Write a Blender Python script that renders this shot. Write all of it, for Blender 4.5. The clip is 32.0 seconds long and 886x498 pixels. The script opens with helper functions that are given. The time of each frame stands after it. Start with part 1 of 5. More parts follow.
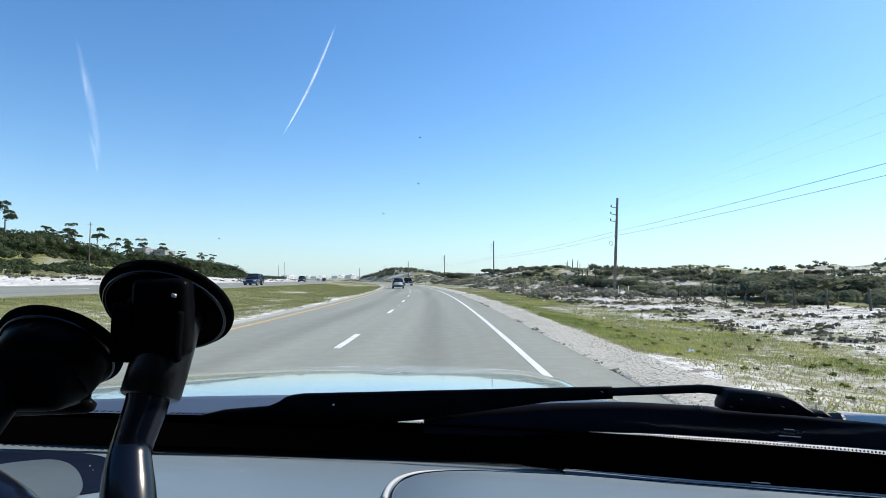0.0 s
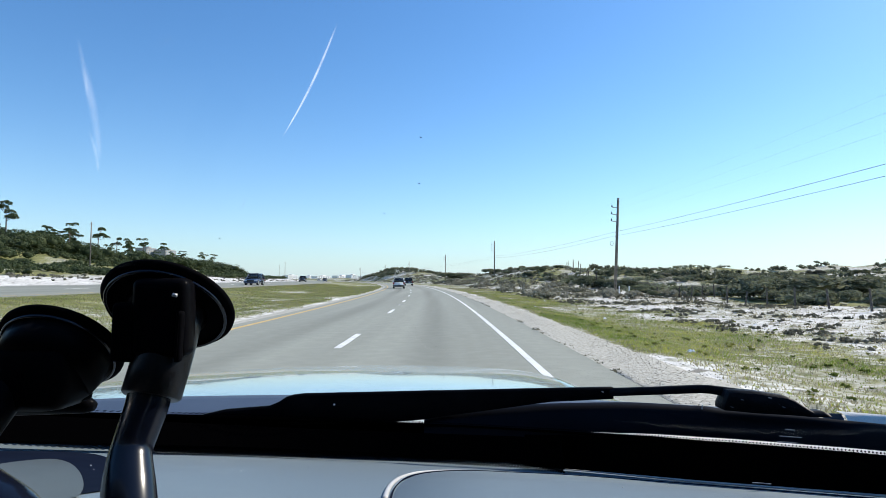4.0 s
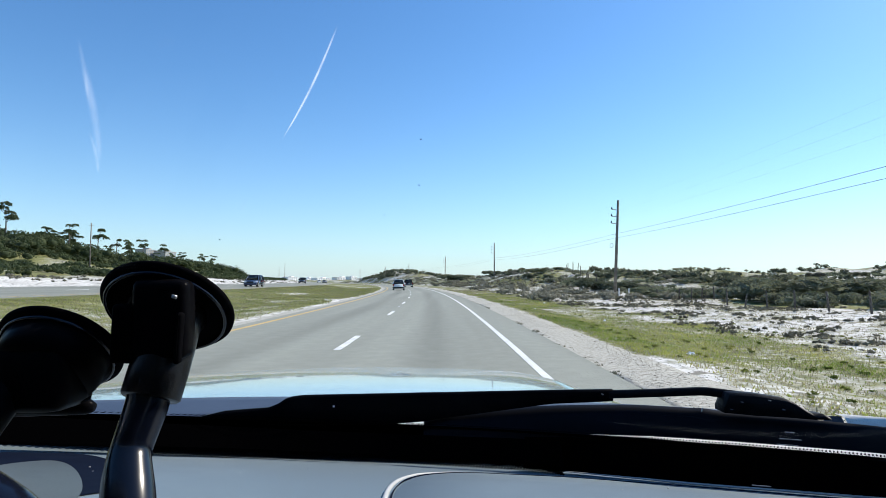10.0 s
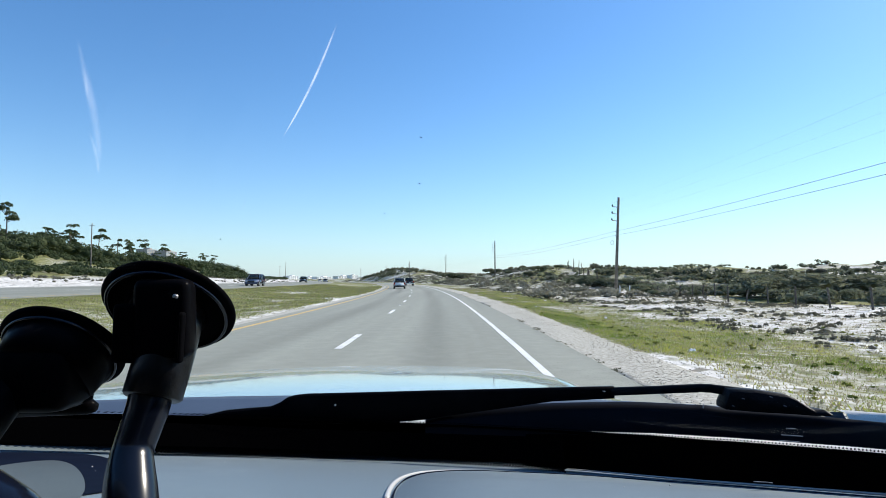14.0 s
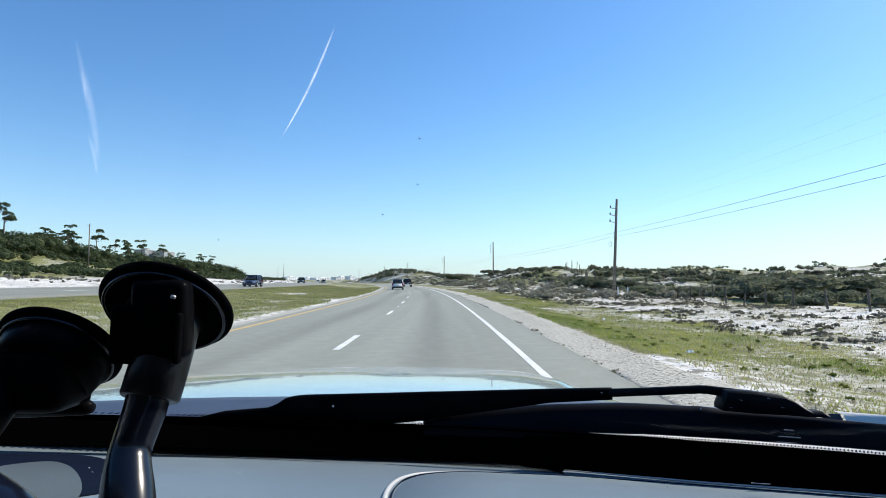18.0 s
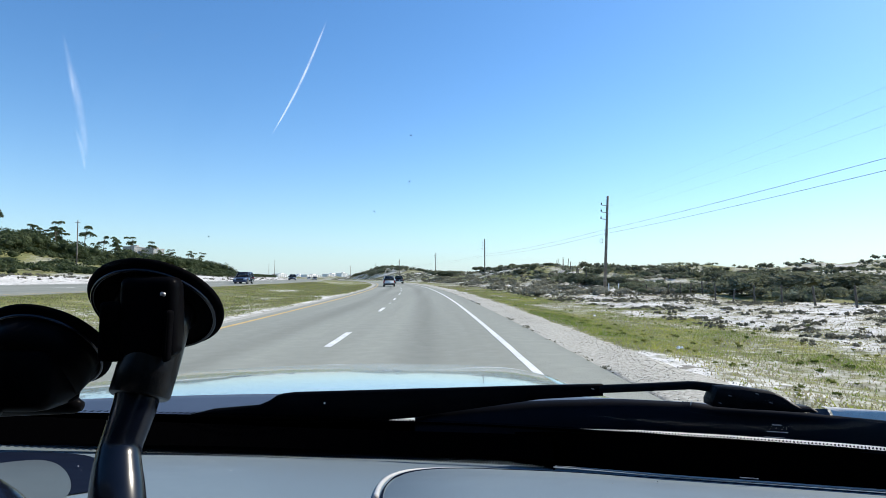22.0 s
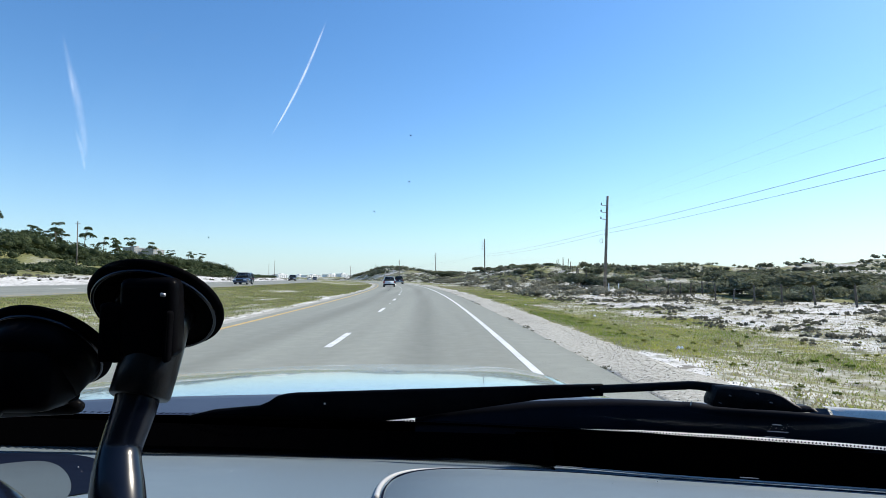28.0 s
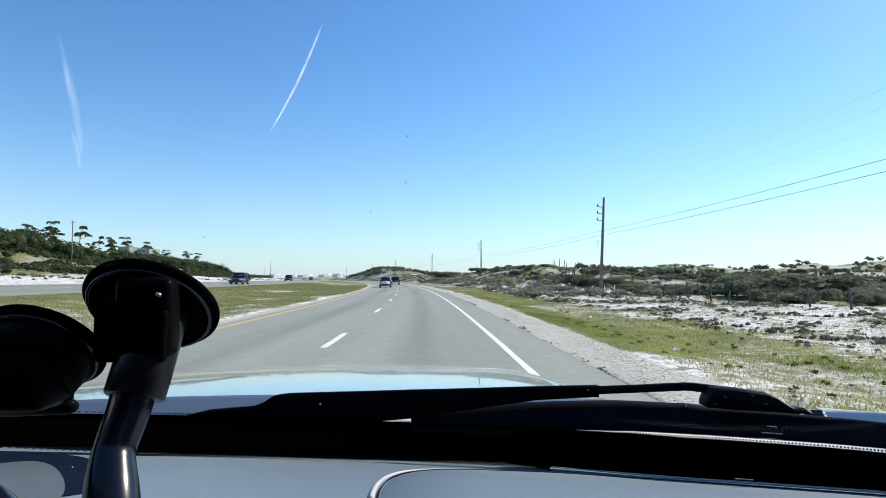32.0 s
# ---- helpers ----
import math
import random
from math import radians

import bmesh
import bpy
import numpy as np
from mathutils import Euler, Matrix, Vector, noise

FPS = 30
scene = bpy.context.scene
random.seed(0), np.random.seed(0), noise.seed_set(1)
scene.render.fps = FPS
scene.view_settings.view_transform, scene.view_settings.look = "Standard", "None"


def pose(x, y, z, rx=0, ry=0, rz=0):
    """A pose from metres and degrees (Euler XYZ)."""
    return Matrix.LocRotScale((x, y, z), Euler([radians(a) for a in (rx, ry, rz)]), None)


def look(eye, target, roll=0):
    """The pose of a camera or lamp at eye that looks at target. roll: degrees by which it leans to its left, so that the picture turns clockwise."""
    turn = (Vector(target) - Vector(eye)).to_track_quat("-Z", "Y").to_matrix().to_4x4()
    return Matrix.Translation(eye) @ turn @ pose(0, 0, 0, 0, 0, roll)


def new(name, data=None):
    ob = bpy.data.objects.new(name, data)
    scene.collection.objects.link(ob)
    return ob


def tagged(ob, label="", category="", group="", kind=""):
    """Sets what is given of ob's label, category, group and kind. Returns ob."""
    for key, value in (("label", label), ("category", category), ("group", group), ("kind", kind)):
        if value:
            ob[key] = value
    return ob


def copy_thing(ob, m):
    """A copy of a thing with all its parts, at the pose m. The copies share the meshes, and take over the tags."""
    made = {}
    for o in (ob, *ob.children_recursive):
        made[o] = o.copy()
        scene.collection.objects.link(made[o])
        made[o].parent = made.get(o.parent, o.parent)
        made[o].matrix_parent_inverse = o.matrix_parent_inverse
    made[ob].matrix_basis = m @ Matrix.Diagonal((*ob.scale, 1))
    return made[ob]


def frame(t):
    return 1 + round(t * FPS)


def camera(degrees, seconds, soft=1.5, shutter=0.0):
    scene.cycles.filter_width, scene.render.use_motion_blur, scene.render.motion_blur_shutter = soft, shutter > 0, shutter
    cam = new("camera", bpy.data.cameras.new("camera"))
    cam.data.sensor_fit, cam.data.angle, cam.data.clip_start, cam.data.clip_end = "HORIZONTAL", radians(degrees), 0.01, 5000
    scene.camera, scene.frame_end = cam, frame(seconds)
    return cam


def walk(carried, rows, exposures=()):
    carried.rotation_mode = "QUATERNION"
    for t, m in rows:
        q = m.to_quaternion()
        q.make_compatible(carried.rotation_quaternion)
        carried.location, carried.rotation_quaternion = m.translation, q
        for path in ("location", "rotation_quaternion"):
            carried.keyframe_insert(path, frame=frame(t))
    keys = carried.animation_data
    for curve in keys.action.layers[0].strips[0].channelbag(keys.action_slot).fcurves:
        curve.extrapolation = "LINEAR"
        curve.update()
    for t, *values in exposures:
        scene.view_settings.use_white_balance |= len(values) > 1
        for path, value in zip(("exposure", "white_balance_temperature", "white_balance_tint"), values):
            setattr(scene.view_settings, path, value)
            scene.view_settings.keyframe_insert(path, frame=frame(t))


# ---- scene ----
HFOV = 75.55
cam = camera(HFOV, 32.0, soft=0.6)
EYE = (0.0, 0.0, 1.39)
# seconds, tilt, lean, turn of the phone as it sways in its holder
SWAY = (
    (0, 3.30, -0.14, -0.09), (0.5, 3.23, -0.19, -0.15), (1, 3.26, -0.13, -0.22),
    (1.5, 3.12, -0.12, -0.15), (2, 3.23, -0.07, -0.19), (2.5, 3.33, -0.11, -0.09),
    (3, 3.38, -0.17, -0.06), (3.5, 3.32, -0.18, -0.01), (5.5, 3.28, -0.12, -0.17),
    (6, 3.47, 0.07, -0.16), (6.5, 3.51, -0.24, -0.32), (7, 3.39, -0.35, -0.20),
    (7.5, 3.45, -0.43, -0.34), (8, 3.27, -0.20, -0.16), (8.5, 3.19, -0.33, -0.11),
    (9, 3.24, -0.29, -0.05), (9.5, 3.41, -0.15, 0.01), (10, 3.48, -0.28, -0.04),
    (10.5, 3.34, -0.37, -0.08), (11, 3.45, -0.30, -0.32), (11.5, 3.30, -0.05, -0.35),
    (12, 3.53, -0.04, -0.34), (12.5, 3.50, -0.13, 0.01), (13, 3.45, -0.00, -0.00),
    (13.5, 3.31, 0.02, -0.10), (14, 3.30, 0.03, 0.04), (14.5, 3.32, 0.10, -0.06),
    (16.5, 3.50, 0.14, -0.27), (17, 3.23, -0.07, -0.08), (17.5, 3.30, -0.02, 0.10),
    (18, 3.41, -0.06, -0.14), (18.5, 3.12, -0.21, -0.39), (19, 3.18, -0.22, -0.52),
    (19.5, 3.07, -0.28, -0.63), (20, 3.11, -0.39, -0.82), (20.5, 2.99, -0.51, -1.03),
    (21, 3.24, -0.21, -0.98), (21.5, 3.23, -0.25, -1.31), (22, 3.10, -0.02, -0.98),
    (22.5, 3.11, -0.03, -1.03), (23, 3.22, -0.18, -0.94), (23.5, 3.22, -0.06, -0.84),
    (24, 3.31, -0.06, -0.51), (24.5, 3.09, -0.12, -0.78), (25, 3.14, -0.06, -0.98),
    (25.5, 3.17, -0.09, -0.92), (27.5, 3.19, 0.04, -0.98), (28, 3.13, 0.07, -0.98),
    (28.5, 2.95, -0.05, -1.01), (29, 3.17, -0.07, -0.91), (29.5, 3.18, -0.34, -1.20),
    (30, 3.11, -0.14, -1.39), (30.5, 3.19, -0.19, -1.85), (31, 3.28, -0.08, -1.62),
    (31.5, 3.27, -0.14, -1.49), (32, 3.20, -0.14, -1.35),
)

NOSE = -0.20                     # degrees by which the car rides nose down
walk(cam, [(t, pose(*EYE, 90 + p + NOSE, r, y)) for t, p, r, y in SWAY])

# ---- light ----
SUN_AZ, SUN_EL = 62.0, 41.0      # degrees to the right of the road's way, above the horizon
world = bpy.data.worlds.new("sky")
scene.world = world
world.use_nodes = True
wn = world.node_tree
sky = wn.nodes.new("ShaderNodeTexSky")
sky.sky_type = "NISHITA"
sky.sun_disc = False
sky.sun_elevation = radians(SUN_EL)
sky.sun_rotation = radians(SUN_AZ)
sky.air_density, sky.dust_density, sky.ozone_density = 1.0, 0.35, 2.2
deep = wn.nodes.new("ShaderNodeHueSaturation")
deep.inputs["Saturation"].default_value = 1.16
tint = wn.nodes.new("ShaderNodeMix")
tint.data_type, tint.blend_type = "RGBA", "MULTIPLY"
tint.inputs["Factor"].default_value = 1.0
tint.inputs["B"].default_value = (0.76, 0.97, 1.12, 1)
wn.links.new(sky.outputs[0], deep.inputs["Color"])
wn.links.new(deep.outputs[0], tint.inputs["A"])
# pale blue haze low over the horizon, thinning upwards
wc, wsep, wup, wpow, wmul, haze = [wn.nodes.new("ShaderNode" + k) for k in ("TexCoord", "SeparateXYZ", "Math", "Math", "Math", "Mix")]
wn.links.new(wc.outputs["Generated"], wsep.inputs[0])
wup.operation, wpow.operation, wmul.operation = "SUBTRACT", "POWER", "MULTIPLY"
wup.use_clamp = True
wup.inputs[0].default_value = 1.0
wn.links.new(wsep.outputs["Z"], wup.inputs[1])
wn.links.new(wup.outputs[0], wpow.inputs[0])
wpow.inputs[1].default_value = 9.5
wn.links.new(wpow.outputs[0], wmul.inputs[0])
wmul.inputs[1].default_value = 0.67
haze.data_type = "RGBA"
wn.links.new(wmul.outputs[0], haze.inputs["Factor"])
wn.links.new(tint.outputs["Result"], haze.inputs["A"])
haze.inputs["B"].default_value = (3.98, 4.86, 5.74, 1)
wn.links.new(haze.outputs["Result"], wn.nodes["Background"].inputs[0])
wn.nodes["Background"].inputs[1].default_value = 0.13
sun_data = bpy.data.lights.new("sun", "SUN")
sun_data.energy, sun_data.angle, sun_data.color = 4.5, radians(0.53), (1.0, 0.925, 0.80)
sun = new("sun", sun_data)
sd = Vector((math.sin(radians(SUN_AZ)) * math.cos(radians(SUN_EL)), math.cos(radians(SUN_AZ)) * math.cos(radians(SUN_EL)), math.sin(radians(SUN_EL))))
sun.matrix_world = look(sd * 50, (0, 0, 0))
scene.view_settings.exposure = 0.35


# ---- materials ----
def mat(name, col, rough=0.6, metal=0.0, col2=None, scale=5.0, mix=0.5, bump=0.0, bscale=40.0, coat=0.0, spec=0.5, rand=0.0, detail=6.0):
    """A surface with its colour broken up at two scales, fine relief, and a change from piece to piece."""
    m = bpy.data.materials.new(name)
    m.use_nodes = True
    n, l = m.node_tree.nodes, m.node_tree.links
    b = n["Principled BSDF"]
    b.inputs["Roughness"].default_value, b.inputs["Metallic"].default_value = rough, metal
    b.inputs["Coat Weight"].default_value, b.inputs["Specular IOR Level"].default_value = coat, spec
    b.inputs["Coat Roughness"].default_value = 0.04
    tc = n.new("ShaderNodeTexCoord")
    out = None
    if col2 is not None:
        a = n.new("ShaderNodeTexNoise")
        a.inputs["Scale"].default_value, a.inputs["Detail"].default_value = scale, detail
        l.new(tc.outputs["Object"], a.inputs["Vector"])
        c = n.new("ShaderNodeTexNoise")
        c.inputs["Scale"].default_value, c.inputs["Detail"].default_value = scale * 9.3, 3.0
        l.new(tc.outputs["Object"], c.inputs["Vector"])
        s = n.new("ShaderNodeMath")
        s.operation = "MULTIPLY_ADD"
        l.new(c.outputs[0], s.inputs[0])
        s.inputs[1].default_value = 0.4
        l.new(a.outputs[0], s.inputs[2])
        r = n.new("ShaderNodeMapRange")
        r.inputs["From Min"].default_value, r.inputs["From Max"].default_value = 0.9 - mix * 0.6, 0.95 - mix * 0.1
        l.new(s.outputs[0], r.inputs["Value"])
        x = n.new("ShaderNodeMix")
        x.data_type = "RGBA"
        x.inputs["A"].default_value, x.inputs["B"].default_value = (*col, 1), (*col2, 1)
        l.new(r.outputs[0], x.inputs["Factor"])
        out = x.outputs["Result"]
        if rand:
            o = n.new("ShaderNodeObjectInfo")
            h = n.new("ShaderNodeHueSaturation")
            v = n.new("ShaderNodeMapRange")
            v.inputs["To Min"].default_value, v.inputs["To Max"].default_value = 1 - rand, 1 + rand
            l.new(o.outputs["Random"], v.inputs["Value"])
            l.new(v.outputs[0], h.inputs["Value"])
            l.new(out, h.inputs["Color"])
            out = h.outputs[0]
        l.new(out, b.inputs["Base Color"])
    else:
        b.inputs["Base Color"].default_value = (*col, 1)
    if bump:
        g = n.new("ShaderNodeTexNoise")
        g.inputs["Scale"].default_value, g.inputs["Detail"].default_value = bscale, 6.0
        l.new(tc.outputs["Object"], g.inputs["Vector"])
        u = n.new("ShaderNodeBump")
        u.inputs["Strength"].default_value, u.inputs["Distance"].default_value = bump, 0.02
        l.new(g.outputs[0], u.inputs["Height"])
        l.new(u.outputs[0], b.inputs["Normal"])
    return m


def leaf_mat(name, a, b2, scale=0.35):
    m = mat(name, a, 0.75, 0, b2, scale, 0.5, rand=0.35, spec=0.25)
    n, l = m.node_tree.nodes, m.node_tree.links
    p = n["Principled BSDF"]
    t = n.new("ShaderNodeBsdfTranslucent")
    x = n.new("ShaderNodeMixShader")
    x.inputs[0].default_value = 0.42
    src = p.inputs["Base Color"].links[0].from_socket
    l.new(src, t.inputs["Color"])
    l.new(p.outputs[0], x.inputs[1])
    l.new(t.outputs[0], x.inputs[2])
    l.new(x.outputs[0], n["Material Output"].inputs["Surface"])
    return m


M = {}
M["asphalt"] = mat("asphalt", (0.20, 0.20, 0.195), 0.85, 0, (0.26, 0.26, 0.25), 0.5, 0.5, 0.35, 90)
M["shoulder"] = mat("sandy_gravel", (0.33, 0.310, 0.255), 0.95, 0, (0.56, 0.530, 0.465), 14.0, 0.5, 0.3, 60)
M["white_line"] = mat("white_road_paint", (0.62, 0.62, 0.60), 0.7, 0, (0.80, 0.80, 0.78), 3.0, 0.6, 0.2, 60)
M["yellow_line"] = mat("yellow_road_paint", (0.50, 0.33, 0.10), 0.7, 0, (0.64, 0.45, 0.17), 2.0, 0.6, 0.2, 60)
M["tar"] = mat("tar_joint", (0.05, 0.05, 0.05), 0.7, 0, (0.08, 0.08, 0.08), 4, 0.5)
M["tar_worn"] = mat("worn_tar_patch", (0.17, 0.17, 0.155), 0.85, 0, (0.36, 0.36, 0.33), 9.0, 0.5)
M["scrub"] = leaf_mat("scrub_leaves", (0.113, 0.128, 0.075), (0.250, 0.255, 0.165))
M["scrub_dry"] = leaf_mat("grey_scrub_leaves", (0.17, 0.165, 0.12), (0.32, 0.30, 0.23))
M["tree_leaf"] = leaf_mat("tree_leaves", (0.060, 0.088, 0.036), (0.135, 0.162, 0.072))
M["grass"] = leaf_mat("verge_grass", (0.185, 0.245, 0.045), (0.49, 0.46, 0.135), 0.35)
M["grass_dry"] = leaf_mat("dry_grass", (0.32, 0.285, 0.17), (0.52, 0.47, 0.31), 0.3)
M["bark"] = mat("bark", (0.11, 0.085, 0.065), 0.9, 0, (0.20, 0.17, 0.14), 6, 0.5, 0.6, 30)
M["pole_wood"] = mat("weathered_pole_wood", (0.16, 0.135, 0.11), 0.9, 0, (0.27, 0.24, 0.21), 3, 0.5, 0.5, 40)
M["post_wood"] = mat("grey_post_wood", (0.07, 0.06, 0.05), 0.9, 0, (0.15, 0.13, 0.11), 5, 0.5, 0.5, 40)
M["wire"] = mat("cable", (0.03, 0.03, 0.035), 0.5)
M["steel"] = mat("galvanised_steel", (0.42, 0.42, 0.42), 0.45, 0.8, (0.55, 0.55, 0.55), 8, 0.5)
M["sign_white"] = mat("white_sign_sheet", (0.74, 0.75, 0.75), 0.5, 0, (0.80, 0.80, 0.80), 6, 0.5)
M["sign_black"] = mat("black_sign_ink", (0.02, 0.02, 0.02), 0.6)
M["sign_orange"] = mat("orange_sign_sheet", (0.75, 0.13, 0.03), 0.5, 0, (0.82, 0.17, 0.05), 4, 0.5)
M["sign_blue"] = mat("blue_sign_ink", (0.05, 0.12, 0.30), 0.6)
# the car that the phone rides in
M["hood"] = mat("silver_car_paint", (0.50, 0.545, 0.52), 0.20, 0.45, (0.53, 0.575, 0.545), 3, 0.5, coat=0.8)
M["cowl"] = mat("cowl_plastic", (0.020, 0.022, 0.028), 0.45, 0, (0.030, 0.032, 0.040), 8, 0.5, 0.1, 120)
M["cowl_grey"] = mat("grey_cowl_plastic", (0.040, 0.050, 0.080), 0.5, 0, (0.050, 0.062, 0.095), 6, 0.5)
M["blackplastic"] = mat("black_plastic", (0.003, 0.003, 0.004), 0.30, 0, (0.005, 0.005, 0.006), 20, 0.5, spec=0.015)
M["blackrubber"] = mat("black_rubber", (0.0025, 0.0025, 0.003), 0.6, 0, (0.004, 0.004, 0.005), 40, 0.5, spec=0.004)
M["gloss_black"] = mat("glossy_black_tube", (0.003, 0.0045, 0.010), 0.22, 0, (0.005, 0.007, 0.015), 30, 0.5, spec=0.40)
M["worn_black"] = mat("worn_black_plastic", (0.003, 0.003, 0.004), 0.35, 0, (0.007, 0.007, 0.008), 160, 0.5, 0.05, 300, spec=0.35)
# black of the glass border, and of sheets added to stand for shade
M["frit_and_shade"] = mat("black_glass_edge_and_shade", (0.0008, 0.0008, 0.001), 0.9, spec=0.0)
M["dash"] = mat("grey_dashboard_skin", (0.146, 0.188, 0.216), 0.5, 0, (0.168, 0.212, 0.240), 4, 0.5, 0.06, 700, spec=0.35)
# dark blue stands for a shadow on the dashboard; the lid's gap shares it
M["inlay"] = mat("dark_blue_shadow_and_gap", (0.005, 0.008, 0.018), 0.8, 0, (0.007, 0.011, 0.023), 6, 0.5, spec=0.02)
# darkened dashboard skin for the lighter field inside that painted shadow
M["shadow_field"] = mat("olive_grey_shadow_field", (0.070, 0.084, 0.086), 0.5, 0, (0.085, 0.100, 0.100), 4, 0.5, 0.06, 700, spec=0.2)
M["dash_edge"] = mat("pale_edge_and_highlight", (0.46, 0.46, 0.45), 0.5, 0, (0.52, 0.52, 0.51), 9, 0.5)
M["cover_skin"] = mat("blue_black_cover_plastic", (0.0015, 0.0022, 0.005), 0.5, 0, (0.0025, 0.0035, 0.008), 10, 0.5, spec=0.10)
M["arm_black"] = mat("matt_black_arm_paint", (0.003, 0.0035, 0.005), 0.5, 0, (0.007, 0.008, 0.011), 60, 0.5, 0.1, 200, spec=0.10)
# cream base puts the sun's warmth into the colour
M["sunlit_cream"] = mat("cream_cowl_paint", (0.80, 0.76, 0.68), 0.5, 0, (0.86, 0.82, 0.74), 20, 0.5)
M["slot_grey"] = mat("grey_scuff_and_glint", (0.10, 0.12, 0.16), 0.5, 0, (0.16, 0.19, 0.24), 40, 0.5)
M["tyre"] = mat("tyre_rubber", (0.018, 0.018, 0.018), 0.8, 0, (0.03, 0.03, 0.03), 9, 0.5)
M["rim"] = mat("alloy_rim", (0.55, 0.55, 0.56), 0.3, 0.9)
M["carglass"] = mat("dark_car_glass", (0.012, 0.015, 0.018), 0.06, 0, spec=0.6)
M["chrome"] = mat("chrome", (0.75, 0.75, 0.76), 0.15, 1.0)
M["tail"] = mat("red_lamp_glass", (0.35, 0.015, 0.01), 0.15, coat=0.6)
M["lamp"] = mat("clear_lamp_glass", (0.6, 0.62, 0.64), 0.1, coat=0.6)
M["plate"] = mat("plate_bar", (0.6, 0.6, 0.58), 0.5)
# far walls paled: the haze of distance is put into their colour
M["white_wall"] = mat("pale_building_wall", (0.80, 0.78, 0.76), 0.8, 0, (0.86, 0.84, 0.82), 0.05, 0.5)
M["tower_wall"] = mat("beige_tower_wall", (0.34, 0.32, 0.30), 0.8, 0, (0.40, 0.38, 0.36), 0.05, 0.5)
# windows lightened to carry the same distance haze
M["window_hazed"] = mat("building_window", (0.26, 0.30, 0.34), 0.15)


def windscreen_mat():
    m = bpy.data.materials.new("windscreen_glass")
    m.use_nodes = True
    n, l = m.node_tree.nodes, m.node_tree.links
    n.remove(n["Principled BSDF"])
    t, g, x = n.new("ShaderNodeBsdfTransparent"), n.new("ShaderNodeBsdfGlossy"), n.new("ShaderNodeMixShader")
    t.inputs[0].default_value = (0.97, 0.985, 0.98, 1)
    g.inputs["Roughness"].default_value = 0.02
    x.inputs[0].default_value = 0.015
    l.new(t.outputs[0], x.inputs[1])
    l.new(g.outputs[0], x.inputs[2])
    l.new(x.outputs[0], n["Material Output"].inputs["Surface"])
    return m


def smear_mat(amount):
    """A greasy wipe on the glass: lets most light through and scatters a little."""
    m = bpy.data.materials.new("glass_smear")
    m.use_nodes = True
    n, l = m.node_tree.nodes, m.node_tree.links
    n.remove(n["Principled BSDF"])
    t, d, x = n.new("ShaderNodeBsdfTransparent"), n.new("ShaderNodeBsdfTranslucent"), n.new("ShaderNodeMixShader")
    d.inputs[0].default_value = (0.95, 0.95, 0.95, 1)
    tc, no, mr = n.new("ShaderNodeTexCoord"), n.new("ShaderNodeTexNoise"), n.new("ShaderNodeMapRange")
    no.inputs["Scale"].default_value = 60.0
    l.new(tc.outputs["Object"], no.inputs["Vector"])
    mr.inputs["From Min"].default_value, mr.inputs["From Max"].default_value = 0.3, 0.7
    mr.inputs["To Min"].default_value, mr.inputs["To Max"].default_value = amount * 0.25, amount
    l.new(no.outputs[0], mr.inputs["Value"])
    # thins out towards its edges and ends
    sp, ed, en, m1, m2 = [n.new("ShaderNode" + k) for k in ("SeparateXYZ", "MapRange", "MapRange", "Math", "Math")]
    l.new(tc.outputs["UV"], sp.inputs[0])
    for r, o in ((ed, "X"), (en, "Y")):
        r.interpolation_type = "SMOOTHSTEP"
        p = n.new("ShaderNodeMath")
        p.operation = "PINGPONG"
        p.inputs[1].default_value = 0.5
        l.new(sp.outputs[o], p.inputs[0])
        l.new(p.outputs[0], r.inputs["Value"])
    ed.inputs["From Max"].default_value, en.inputs["From Max"].default_value = 0.5, 0.25
    m1.operation = m2.operation = "MULTIPLY"
    l.new(ed.outputs[0], m1.inputs[0])
    l.new(en.outputs[0], m1.inputs[1])
    l.new(mr.outputs[0], m2.inputs[0])
    l.new(m1.outputs[0], m2.inputs[1])
    l.new(m2.outputs[0], x.inputs[0])
    l.new(t.outputs[0], x.inputs[1])
    l.new(d.outputs[0], x.inputs[2])
    l.new(x.outputs[0], n["Material Output"].inputs["Surface"])
    return m


M["windscreen"] = windscreen_mat()
M["smear"] = smear_mat(0.78)
M["smear_faint"] = smear_mat(0.15)
M["speck"] = mat("dust_speck", (0.12, 0.20, 0.30), 0.8)


# ---- mesh helpers ----
def link(name, bm, material, parent=None, label="", smooth=False):
    me = bpy.data.meshes.new(name)
    bm.normal_update()
    bm.to_mesh(me)
    bm.free()
    for mm in (material if isinstance(material, (list, tuple)) else [material]):
        me.materials.append(mm)
    if smooth:
        for p in me.polygons:
            p.use_smooth = True
    ob = new(name, me)
    if parent is not None:
        ob.parent = parent
    if label:
        ob["label"] = label
    return ob


def part(name, bm, material, parent, label="", smooth=False):
    return link(name, bm, material, parent, label, smooth)


def empty(name, m=None):
    ob = new(name)
    ob.empty_display_size = 0.3
    if m is not None:
        ob.matrix_basis = m
    return ob


def box(sx, sy, sz, at=(0, 0, 0), bevel=0.0, rot=None, seg=2):
    bm = bmesh.new()
    bmesh.ops.create_cube(bm, size=1)
    bmesh.ops.scale(bm, vec=(sx, sy, sz), verts=bm.verts)
    if bevel:
        bmesh.ops.bevel(bm, geom=bm.edges[:] + bm.verts[:], offset=bevel, segments=seg, affect="EDGES", profile=0.6)
    if rot is not None:
        bmesh.ops.transform(bm, matrix=rot, verts=bm.verts)
    bmesh.ops.translate(bm, vec=at, verts=bm.verts)
    return bm


